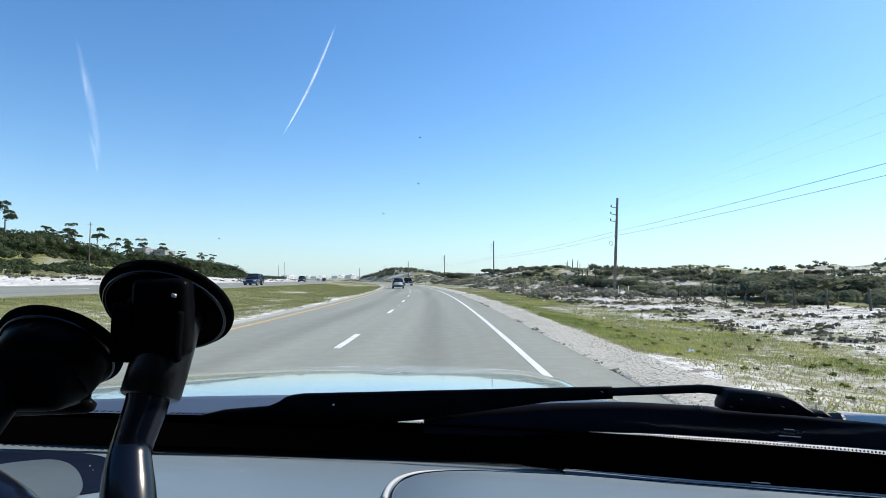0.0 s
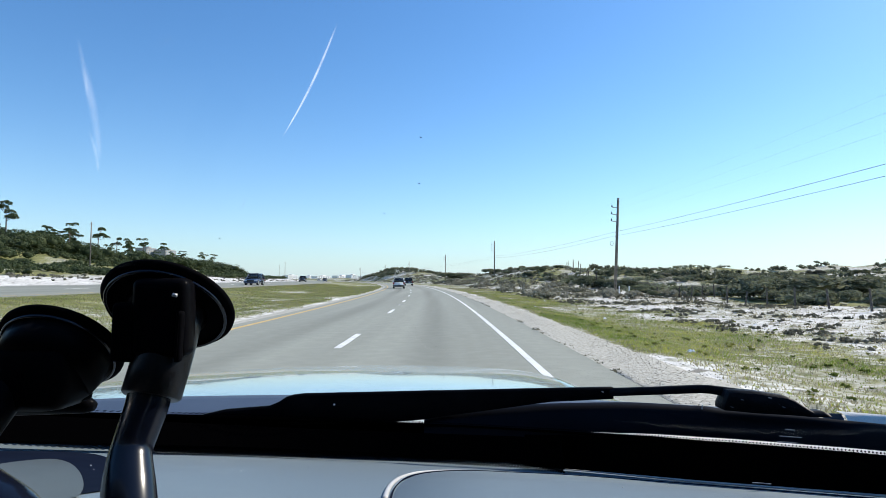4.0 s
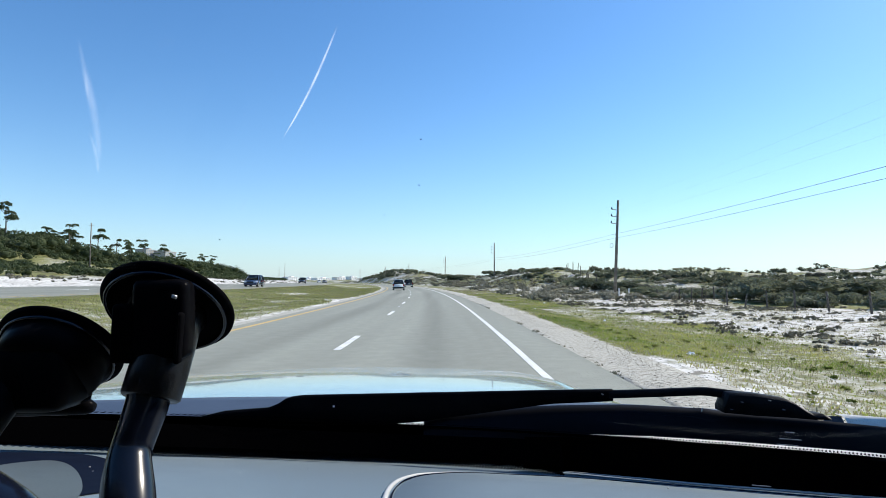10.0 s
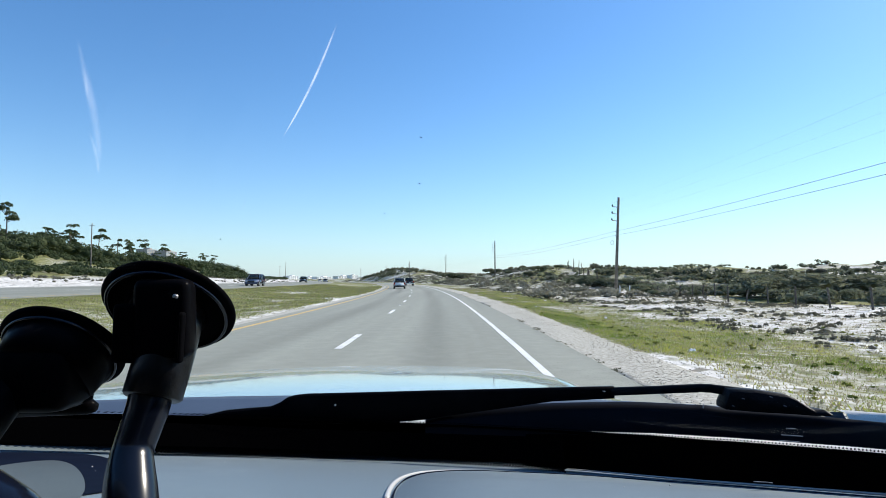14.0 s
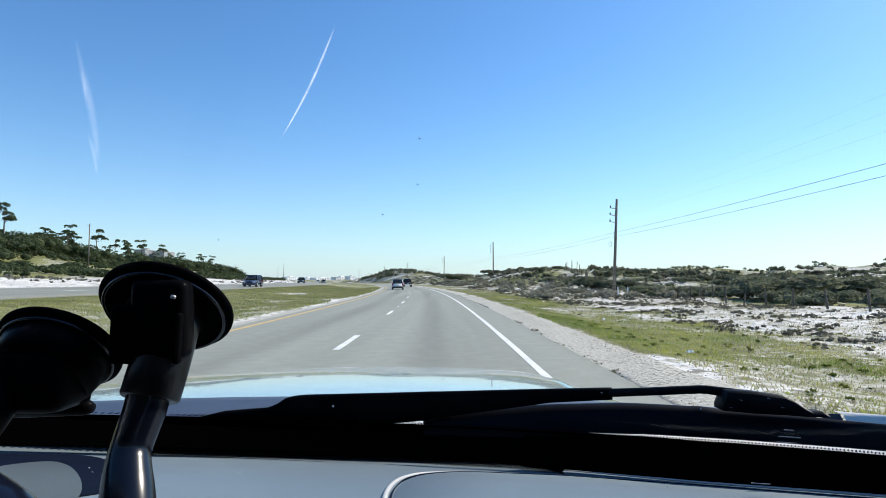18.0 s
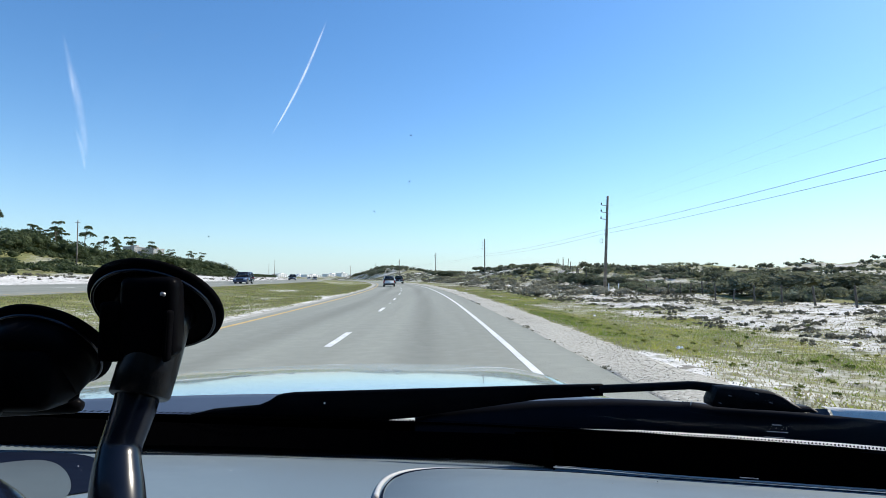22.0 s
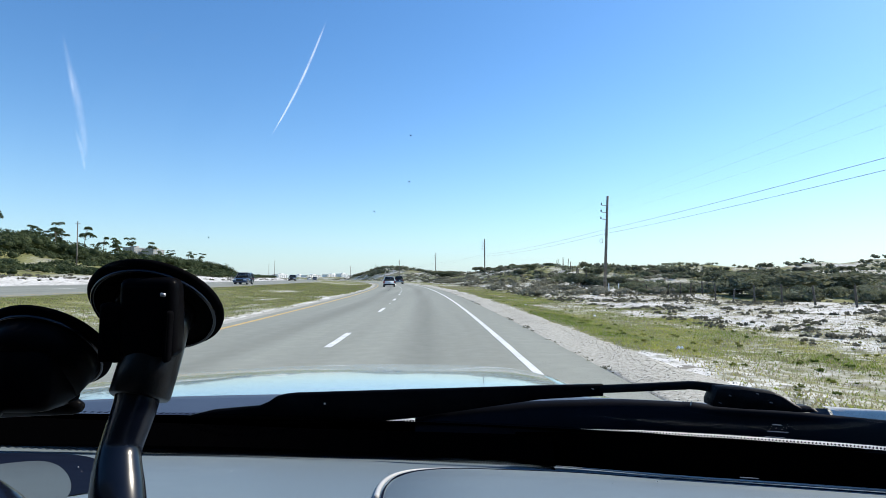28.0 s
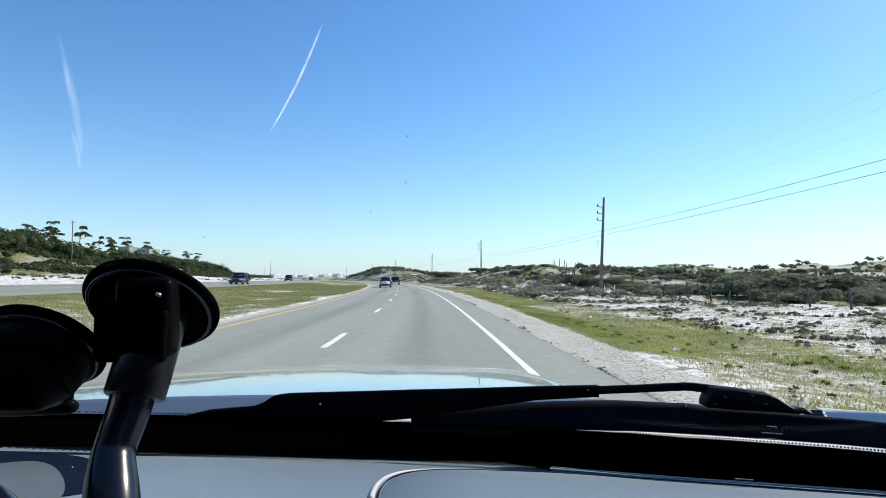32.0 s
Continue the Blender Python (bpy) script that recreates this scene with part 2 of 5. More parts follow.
def tube(p0, p1, r0, r1=None, seg=16, caps=True):
    """A tapered round bar from p0 to p1."""
    p0, p1 = Vector(p0), Vector(p1)
    d = p1 - p0
    bm = bmesh.new()
    bmesh.ops.create_cone(bm, cap_ends=caps, segments=seg, radius1=r0, radius2=r0 if r1 is None else r1, depth=d.length)
    q = d.to_track_quat("Z", "Y").to_matrix().to_4x4()
    bmesh.ops.transform(bm, matrix=Matrix.Translation((p0 + p1) / 2) @ q, verts=bm.verts)
    return bm


def joined(*bms):
    """Several bmeshes as one."""
    out = bmesh.new()
    for b in bms:
        me = bpy.data.meshes.new("tmp")
        b.to_mesh(me)
        b.free()
        out.from_mesh(me)
        bpy.data.meshes.remove(me)
    return out


def sweep(points, radius, seg=8, squash=1.0):
    """A bar along points; radius is one number or one for each point."""
    bm = bmesh.new()
    pts = [Vector(p) for p in points]
    rings = []
    for i, p in enumerate(pts):
        d = (pts[min(i + 1, len(pts) - 1)] - pts[max(i - 1, 0)]).normalized()
        side = d.cross(Vector((0, 0, 1)))
        side = side.normalized() if side.length > 1e-4 else Vector((1, 0, 0))
        up = side.cross(d).normalized()
        r = radius[i] if isinstance(radius, (list, tuple)) else radius
        rings.append([bm.verts.new(p + side * r * squash * math.cos(a) + up * r * math.sin(a)) for a in [2 * math.pi * k / seg for k in range(seg)]])
    for a, b in zip(rings, rings[1:]):
        for k in range(seg):
            bm.faces.new((a[k], a[(k + 1) % seg], b[(k + 1) % seg], b[k]))
    bm.faces.new(rings[0][::-1])
    bm.faces.new(rings[-1])
    return bm


def grid_mesh(name, xs, ys, zs, material, flip=False, smooth=True):
    """A sheet from three arrays of one shape."""
    h, w = xs.shape
    me = bpy.data.meshes.new(name)
    v = np.stack([xs, ys, zs], -1).reshape(-1, 3)
    i = np.arange(h * w).reshape(h, w)
    f = np.stack([i[:-1, :-1], i[:-1, 1:], i[1:, 1:], i[1:, :-1]], -1).reshape(-1, 4)
    if flip:
        f = f[:, ::-1]
    me.from_pydata(v.tolist(), [], f.tolist())
    for mm in (material if isinstance(material, (list, tuple)) else [material]):
        me.materials.append(mm)
    me.polygons.foreach_set("use_smooth", [smooth] * len(me.polygons))
    me.update()
    return me


def quick_mesh(name, verts, material, *face_sets):
    """A mesh from arrays: corners, and sets of faces of three or four corners."""
    me = bpy.data.meshes.new(name)
    loops = np.concatenate([np.asarray(f).ravel() for f in face_sets]).astype(np.int32)
    sizes = np.concatenate([np.full(len(f), np.shape(f)[1]) for f in face_sets]).astype(np.int32)
    me.vertices.add(len(verts))
    me.vertices.foreach_set("co", np.asarray(verts, np.float32).ravel())
    me.loops.add(len(loops))
    me.loops.foreach_set("vertex_index", loops)
    me.polygons.add(len(sizes))
    me.polygons.foreach_set("loop_start", (np.cumsum(sizes) - sizes).astype(np.int32))
    me.materials.append(material)
    me.update(calc_edges=True)
    return me


def tris_mesh(name, verts, faces, material):
    return quick_mesh(name, verts, material, faces)


# ---- the lie of the land ----
BEND_Y, BEND_R, BEND_END = 8.0, 1100.0, 400.0
PASSED = -84.0                  # how far back the things lie that the car has passed


def bend(y):
    """How far the road has swung to the left at y metres along it."""
    y = np.asarray(y, float)
    a = np.clip(y, BEND_Y, BEND_END) - BEND_Y
    return -(a * a / (2 * BEND_R)) - np.maximum(y - BEND_END, 0) * (BEND_END - BEND_Y) / BEND_R


def vnoise(x, y, seed=0):
    """Smooth value noise, about 0 to 1."""
    xi, yi = np.floor(x).astype(np.int64), np.floor(y).astype(np.int64)
    fx, fy = x - xi, y - yi
    fx, fy = fx * fx * (3 - 2 * fx), fy * fy * (3 - 2 * fy)

    def h(a, b):
        k = (a * 374761393 + b * 668265263 + seed * 974711) & 0xFFFFFFFF
        k = ((k ^ (k >> 13)) * 1274126177) & 0xFFFFFFFF
        return ((k ^ (k >> 16)) & 0xFFFF) / 65535.0
    return (h(xi, yi) * (1 - fx) + h(xi + 1, yi) * fx) * (1 - fy) + (h(xi, yi + 1) * (1 - fx) + h(xi + 1, yi + 1) * fx) * fy


def fbm(x, y, seed=0):
    return 0.55 * vnoise(x, y, seed) + 0.28 * vnoise(x * 2.1, y * 2.1, seed + 1) + 0.17 * vnoise(x * 4.3, y * 4.3, seed + 2)


def sm(a, b, x):
    t = np.clip((x - a) / (b - a), 0, 1)
    return t * t * (3 - 2 * t)


R_EDGE, L_EDGE = 2.62, -6.35          # edges of the paved way
M_EDGE, L2_EDGE, L3_EDGE = -6.9, -22.5, -32.5


def land(u, y):
    """Height of the ground at u metres to the right of the road's line."""
    u, y = np.asarray(u, float), np.asarray(y, float)
    n1, n2, n3 = fbm(u / 26 + 7, y / 30, 3), fbm(u / 7, y / 7, 9), fbm(u / 2.2, y / 2.6, 17)
    dunes = sm(60, 125, y) * (1 - 0.45 * sm(230, 330, y))
    flat = -0.22 * sm(4, 6.5, u) * (1 - sm(9, 15, u)) + sm(19, 40, u) * (0.25 + (n1 - 0.4) * 2.2)
    ridge = sm(7, 26, u) * (2.5 + (n1 - 0.42) * 5.5) + sm(30, 70, u) * (n1 - 0.45) * 3
    right = flat * (1 - dunes) + ridge * dunes + sm(8, 15, u) * ((n2 - 0.5) * 0.55 + (n3 - 0.5) * 0.22)
    # a wooded knoll far ahead
    right = right + 6.5 * sm(5, 16, u) * np.exp(-(((u - 30) / 18) ** 2 + ((y - 365) / 40) ** 2))
    left = 0.42 * sm(-8, -21, u) - 0.26 * sm(-7.5, -12, u) * sm(-20, -14, u) + 0.40 * sm(-22.5, -32.5, u)
    left = left + sm(-34, -47, u) * (0.75 + (n1 - 0.4) * 1.2) + sm(-48, -96, u) * (4.6 + (n1 - 0.4) * 4.0) + sm(-33.5, -38, u) * (n2 - 0.4) * 0.5
    z = np.where(u > 0, right, left) + (n2 - 0.5) * 0.05
    paved = np.minimum(sm(L_EDGE - 0.9, L_EDGE - 0.5, u), 1 - sm(R_EDGE + 0.9, R_EDGE + 1.5, u))
    paved2 = np.minimum(sm(L3_EDGE - 0.5, L3_EDGE, u), 1 - sm(L2_EDGE, L2_EDGE + 0.5, u))
    return z - 0.07 * np.clip(paved, 0, 1) * 1.0 - 0.10 * np.clip(paved2, 0, 1)


def ground_at(u, y):
    return float(land(np.array(u), np.array(y)))


def spot(u, y, dz=0.0):
    """World place of a point u metres right of the road's line, on the ground."""
    return (float(bend(y)) + u, y, ground_at(u, y) + dz)


def cover(u, y):
    """How much of the sand is grown over."""
    n, p = fbm(u / 5, y / 9, 21), fbm(u / 1.6, y / 2.4, 23)
    d = sm(50, 95, y)
    edge = u + (n - 0.5) * 3.5
    verge = sm(3.7, 4.3, u + (p - 0.5) * 0.9) * (1 - sm(8.2, 10.5, edge)) * (0.18 + 0.65 * n + 0.55 * (p - 0.35))
    strip = sm(8.0, 10.0, edge) * (1 - sm(18, 23, edge)) * (0.04 + 0.62 * p)
    scrub = sm(18, 23, edge) * (0.12 + 0.75 * n + 0.35 * (p - 0.5))
    crest = d * sm(8, 12, u) * (0.10 + 0.75 * n + 0.3 * (p - 0.5))
    med = sm(-6.7, -7.4, u + (p - .5)) * sm(-22.6, -21.6, u) * (0.10 + 1.0 * n + 0.35 * (p - 0.4))
    far = sm(-40, -52, u + (n - .5) * 14) * (0.25 + 0.8 * n) + sm(-78, -92, u) * 0.6
    return np.clip(verge + np.maximum(np.maximum(scrub, strip), crest) + med + far, 0, 1)


def ground_mat():
    m = bpy.data.materials.new("sand_and_grass_ground")
    m.use_nodes = True
    n, l = m.node_tree.nodes, m.node_tree.links
    b = n["Principled BSDF"]
    b.inputs["Roughness"].default_value, b.inputs["Specular IOR Level"].default_value = 0.95, 0.15
    tc, at = n.new("ShaderNodeTexCoord"), n.new("ShaderNodeAttribute")
    at.attribute_name = "cover"

    def nz(s, d=6.0):
        k = n.new("ShaderNodeTexNoise")
        k.inputs["Scale"].default_value, k.inputs["Detail"].default_value = s, d
        l.new(tc.outputs["Object"], k.inputs["Vector"])
        return k.outputs[0]

    def mixc(f, a, c):
        k = n.new("ShaderNodeMix")
        k.data_type = "RGBA"
        for sock, val in (("A", a), ("B", c)):
            if isinstance(val, tuple):
                k.inputs[sock].default_value = (*val, 1)
            else:
                l.new(val, k.inputs[sock])
        l.new(f, k.inputs["Factor"])
        return k.outputs["Result"]

    def ramp(v, lo, hi):
        k = n.new("ShaderNodeMapRange")
        k.inputs["From Min"].default_value, k.inputs["From Max"].default_value = lo, hi
        l.new(v, k.inputs["Value"])
        return k.outputs[0]
    sand = mixc(ramp(nz(0.4), 0.35, 0.65), (0.54, 0.515, 0.475), (0.74, 0.715, 0.675))
    litter = mixc(ramp(nz(2.3), 0.55, 0.63), sand, (0.23, 0.215, 0.18))
    soil = mixc(ramp(nz(1.1), 0.35, 0.68), (0.125, 0.138, 0.045), (0.270, 0.255, 0.110))
    add = n.new("ShaderNodeMath")
    add.operation = "MULTIPLY_ADD"
    l.new(nz(3.1), add.inputs[0])
    add.inputs[1].default_value = 0.9
    l.new(at.outputs["Fac"], add.inputs[2])
    l.new(mixc(ramp(add.outputs[0], 0.72, 1.02), litter, soil), b.inputs["Base Color"])
    u = n.new("ShaderNodeBump")
    u.inputs["Strength"].default_value, u.inputs["Distance"].default_value = 0.8, 0.08
    l.new(nz(3.0), u.inputs["Height"])
    l.new(u.outputs[0], b.inputs["Normal"])
    return m


M["ground"] = ground_mat()


def lines(*runs):
    """Grid lines: (from, to, step) runs in a row."""
    out = []
    for a, b, s in runs:
        out += list(np.arange(a, b, s))
    return np.array(out + [runs[-1][1]])


gy = lines((-1500, -450, 150), (-450, -20, 5), (-20, 130, 1.0), (130, 480, 2.5), (480, 900, 12), (900, 4000, 200))
gu = lines((-3000, -400, 200), (-400, -120, 14), (-120, -30, 2.5), (-30, -6, 0.8), (-6, 2, 2), (2, 30, 0.7), (30, 120, 2.2), (120, 400, 12), (400, 3000, 200))
GU, GY = np.meshgrid(gu, gy)
GZ = land(GU, GY)
me = grid_mesh("ground", GU + bend(GY), GY, GZ, M["ground"])
at = me.attributes.new("cover", "FLOAT", "POINT")
at.data.foreach_set("value", cover(GU, GY).astype(np.float32).ravel())
tagged(new("ground", me), "white sand ground with patchy grass and low dunes", "ground", kind="structure")


def strip(name, u0, u1, y0, y1, z, material, step=2.0, across=2, thick=0.06, wave=0.0, seed=5, crown=0.0, soft=False, bank=0.0):
    """A ribbon that follows the road's line, with its own thickness."""
    ys = np.linspace(y0, y1, max(2, int((y1 - y0) / step) + 1))
    t = np.linspace(0, 1, across)
    T, Y = np.meshgrid(t, ys)
    e0 = u0 + wave * (fbm(ys / 1.7, ys * 0 + 3, seed) - 0.5)
    e1 = u1 + wave * (fbm(ys / 1.3, ys * 0 + 8, seed + 4) - 0.5)
    U = e0[:, None] * (1 - T) + e1[:, None] * T
    Z = z + bank * (1 - T) + crown * np.sin(T * math.pi) + crown * 0.8 * (fbm(U * 1.3, Y * 0.9, seed) - 0.5)
    U = np.concatenate([U[:, :1], U, U[:, -1:]], 1)
    Z = np.concatenate([Z[:, :1] - thick, Z, Z[:, -1:] - thick], 1)
    Y = np.concatenate([Y[:, :1], Y, Y[:, -1:]], 1)
    me = grid_mesh(name, U + bend(Y), Y, Z, material, smooth=soft)
    if across > 12:
        k = me.attributes.new("across", "FLOAT", "POINT")
        k.data.foreach_set("value", U.astype(np.float32).ravel())
    return me


def road_mat():
    """Worn grey asphalt: wheel tracks along the lanes, patches, and a fine grain."""
    m = mat("asphalt_lane", (0.268, 0.275, 0.234), 0.88, 0, (0.298, 0.304, 0.260), 3.0, 0.5, 0.4, 60, spec=0.3)
    n, l = m.node_tree.nodes, m.node_tree.links
    b = n["Principled BSDF"]
    src = b.inputs["Base Color"].links[0].from_socket
    tc, at, no = n.new("ShaderNodeTexCoord"), n.new("ShaderNodeAttribute"), n.new("ShaderNodeTexNoise")
    mp = n.new("ShaderNodeMapping")
    mp.inputs["Scale"].default_value = (0.75, 0.022, 1)
    l.new(tc.outputs["Object"], mp.inputs["Vector"])
    l.new(mp.outputs[0], no.inputs["Vector"])
    no.inputs["Scale"].default_value, no.inputs["Detail"].default_value = 1.0, 4.0
    r = n.new("ShaderNodeMapRange")
    r.inputs["From Min"].default_value, r.inputs["From Max"].default_value = 0.3, 0.7
    r.inputs["To Min"].default_value, r.inputs["To Max"].default_value = 0.84, 1.07
    l.new(no.outputs[0], r.inputs["Value"])
    # oil-darkened strip along the middle of each lane, polished tracks on either side of it
    at.attribute_name = "across"
    near = None
    for c in (-0.28, -3.80):
        s, a = n.new("ShaderNodeMath"), n.new("ShaderNodeMath")
        s.operation, a.operation = "SUBTRACT", "ABSOLUTE"
        l.new(at.outputs["Fac"], s.inputs[0])
        s.inputs[1].default_value = c
        l.new(s.outputs[0], a.inputs[0])
        if near is None:
            near = a.outputs[0]
        else:
            k = n.new("ShaderNodeMath")
            k.operation = "MINIMUM"
            l.new(near, k.inputs[0])
            l.new(a.outputs[0], k.inputs[1])
            near = k.outputs[0]
    o = n.new("ShaderNodeMapRange")
    o.interpolation_type = "SMOOTHSTEP"
    o.inputs["From Min"].default_value, o.inputs["From Max"].default_value = 0.05, 0.75
    o.inputs["To Min"].default_value, o.inputs["To Max"].default_value = 0.86, 1.02
    l.new(near, o.inputs["Value"])
    both = n.new("ShaderNodeMath")
    both.operation = "MULTIPLY"
    l.new(o.outputs[0], both.inputs[0])
    l.new(r.outputs[0], both.inputs[1])
    h = n.new("ShaderNodeHueSaturation")
    l.new(both.outputs[0], h.inputs["Value"])
    l.new(src, h.inputs["Color"])
    l.new(h.outputs[0], b.inputs["Base Color"])
    return m


M["road"] = road_mat()
YA, YB = -420.0, 900.0
road = tagged(new("road", strip("road", L_EDGE, R_EDGE, YA, YB, 0.0, M["road"], 2.5, 37)), "grey worn asphalt highway carriageway", "road", kind="structure")
tagged(new("road_far", strip("road_far", L3_EDGE, L2_EDGE, YA, YB, 0.44, M["road"], 2.5, 6, bank=0.40)), "grey asphalt carriageway beyond the grass median", "road", kind="structure")
tagged(new("shoulder", strip("shoulder", R_EDGE - 0.12, 3.95, YA, YB, -0.025, M["shoulder"], 0.5, 10, 0.12, 0.7, 5, 0.03, True)), "pale sandy gravel shoulder beside the asphalt", "shoulder", kind="structure")
tagged(new("shoulder_median", strip("shoulder_median", M_EDGE, L_EDGE + 0.1, YA, YB, -0.03, M["shoulder"], 0.7, 4, 0.12, 0.6)), "thin sandy edge along the grass median", "shoulder", kind="structure")

# paved crossings of the median, and the turning lane beside the car park
for y0, y1 in ((-190.0, -172.0), (296.0, 312.0)):
    tagged(new("median_crossing", strip("median_crossing", L2_EDGE - 0.1, L_EDGE + 0.1, y0, y1, -0.02, M["asphalt"], 2.0, 8, 0.3, 0.0, 5, 0.0, True, 0.45)), "grey paved crossing through the grass median", "road", kind="structure")
tagged(new("turn_lane", strip("turn_lane", R_EDGE - 0.05, 6.3, -258.0, -140.0, -0.004, M["road"], 2.0, 14, 0.3)), "grey asphalt turning lane beside the car park", "road", kind="structure")

# painted lines: edge lines, and the broken line piece by piece
EDGE_U, DASH_U, YELLOW_U = 1.535, -2.13, -5.85


def painted(name, u0, u1, y0, y1, material, parent, z=0.004, wave=0.015):
    ob = new(name, strip(name, u0, u1, y0, y1, z, material, 1.5, 2, 0.003, wave, int(y0) % 50))
    ob.parent = parent
    return ob


painted("edge_line", EDGE_U - 0.065, EDGE_U + 0.065, YA, YB, M["white_line"], road)
painted("yellow_line", YELLOW_U - 0.08, YELLOW_U + 0.08, YA, YB, M["yellow_line"], road)
DASH_Y0 = 11.65
for k in range(-8, 34):
    y0 = DASH_Y0 + 12.19 * k
    ob = new("lane_dash", strip("lane_dash", DASH_U - 0.07, DASH_U + 0.07, y0, y0 + 3.05, 0.004, M["white_line"], 0.4, 2, 0.003, 0.03, k + 60))
    ob.parent = road
rf = bpy.data.objects["road_far"]
for k in range(-3, 30):
    ob = new("lane_dash", strip("lane_dash", -27.57, -27.43, 6 + 12.19 * k, 9 + 12.19 * k, 0.645, M["white_line"], 1.5))
    ob.parent = rf
painted("edge_line", L3_EDGE + 0.9, L3_EDGE + 1.02, YA, YB, M["white_line"], rf, 0.812)
painted("yellow_line", L2_EDGE - 0.7, L2_EDGE - 0.58, YA, YB, M["yellow_line"], rf, 0.474)
# raised markers between the pieces of the broken line
marker = bpy.data.meshes.new("raised_marker")
bmk = bmesh.new()
bmesh.ops.create_cube(bmk, size=1)
for v in bmk.verts:
    v.co = (v.co.x * (0.10 if v.co.z < 0 else 0.07), v.co.y * (0.10 if v.co.z < 0 else 0.05), (v.co.z + 0.5) * 0.02)
bmk.to_mesh(marker)
bmk.free()
marker.materials.append(M["white_line"])
for k in range(-4, 14):
    y0 = DASH_Y0 - 4.6 + 24.38 * k
    ob = new("raised_marker", marker)
    ob.parent = road
    ob.location = (float(bend(y0)) + DASH_U, y0, 0.0)
    ob = new("marker_patch", strip("marker_patch", DASH_U - 0.16, DASH_U + 0.16, y0 + 0.5, y0 + 1.3, 0.003, M["tar_worn"], 0.2, 3, 0.002, 0.2, k + 30))
    ob.parent = road
# cracks sealed with tar
rng = np.random.default_rng(4)
for u0, y0, y1 in ((-3.6, 62, 96), (2.3, 90, 130)):
    painted("tar_seam", u0, u0 + 0.025, y0, y1, M["tar"], road, 0.003, 0.25)


# ---- growth ----
def leaf_cloud(rg, centres, radii, count, size, squash=0.75):
    """Small leaf blades strewn over round lumps: corners and faces."""
    k = rg.integers(0, len(centres), count)
    d = rg.normal(size=(count, 3))
    d /= np.linalg.norm(d, axis=1, keepdims=True)
    d[:, 2] = np.where(d[:, 2] < -0.35, -d[:, 2], d[:, 2])
    r = radii[k] * (0.72 + 0.36 * rg.random(count))
    c = centres[k] + d * r[:, None] * np.array([1, 1, squash])
    a = rg.normal(size=(count, 3)) + d * 0.5
    a /= np.linalg.norm(a, axis=1, keepdims=True)
    b = np.cross(a, rg.normal(size=(count, 3)))
    b /= np.linalg.norm(b, axis=1, keepdims=True) + 1e-6
    s = (size * (0.6 + 0.8 * rg.random(count)))[:, None]
    v = np.stack([c - a * s - b * s * 0.45, c + a * s * 0.2 - b * s * 0.6, c + a * s * 1.1, c - a * s * 0.1 + b * s * 0.6], 1).reshape(-1, 3)
    return v, np.arange(count * 4).reshape(-1, 4)


def ball(fine):
    bm = bmesh.new()
    bmesh.ops.create_icosphere(bm, subdivisions=fine, radius=1)
    res = np.array([v.co[:] for v in bm.verts]), np.array([[v.index for v in f.verts] for f in bm.faces])
    bm.free()
    return res


BALL = {1: ball(1), 2: ball(2)}


def lump_core(rg, centres, radii, squash=0.75, fine=2):
    """Rough inner bodies that stop the view through a bush."""
    vs, fs, n = [], [], 0
    base, tri = BALL[fine]
    for c, r in zip(centres, radii):
        w = base * (0.66 * r * (0.85 + 0.3 * rg.random((len(base), 1)))) * np.array([1, 1, squash]) + c
        vs.append(w)
        fs.append(tri + n)
        n += len(base)
    return np.concatenate(vs), np.concatenate(fs)


def bush_mesh(name, seed, w, h, leaves, material, size=0.09):
    rg = np.random.default_rng(seed)
    n = 9
    c = np.stack([rg.normal(0, w * 0.24, n), rg.normal(0, w * 0.24, n), rg.uniform(0.25, 0.62, n) * h], 1)
    r = rg.uniform(0.24, 0.42, n) * h * 1.15
    c[:, 2] = np.maximum(c[:, 2], r * 0.6)
    v, f = leaf_cloud(rg, c, r, leaves, size)
    cv, cf = lump_core(rg, c, r)
    return quick_mesh(name, np.concatenate([v, cv]), material, f, cf + len(v))


BUSH = [bush_mesh("scrub_bush", 10 + i, 2.6, 1.25, 4600, M["scrub"] if i != 3 else M["scrub_dry"], 0.058) for i in range(5)]
rg = np.random.default_rng(77)


def set_bush(u, y, s, k, wide=1.0):
    ob = new("scrub_bush", BUSH[k])
    ob.matrix_world = pose(*spot(u, y, -0.06), 0, 0, rg.uniform(0, 360)) @ Matrix.Diagonal((s * wide * rg.uniform(0.9, 1.3), s * wide * rg.uniform(0.9, 1.3), s * rg.uniform(0.85, 1.1), 1))
    tagged(ob, "grey-green dune shrub with dense small leaves" if k == 3 else "dark green low dune shrub on white sand", "bush", "dune shrubs")


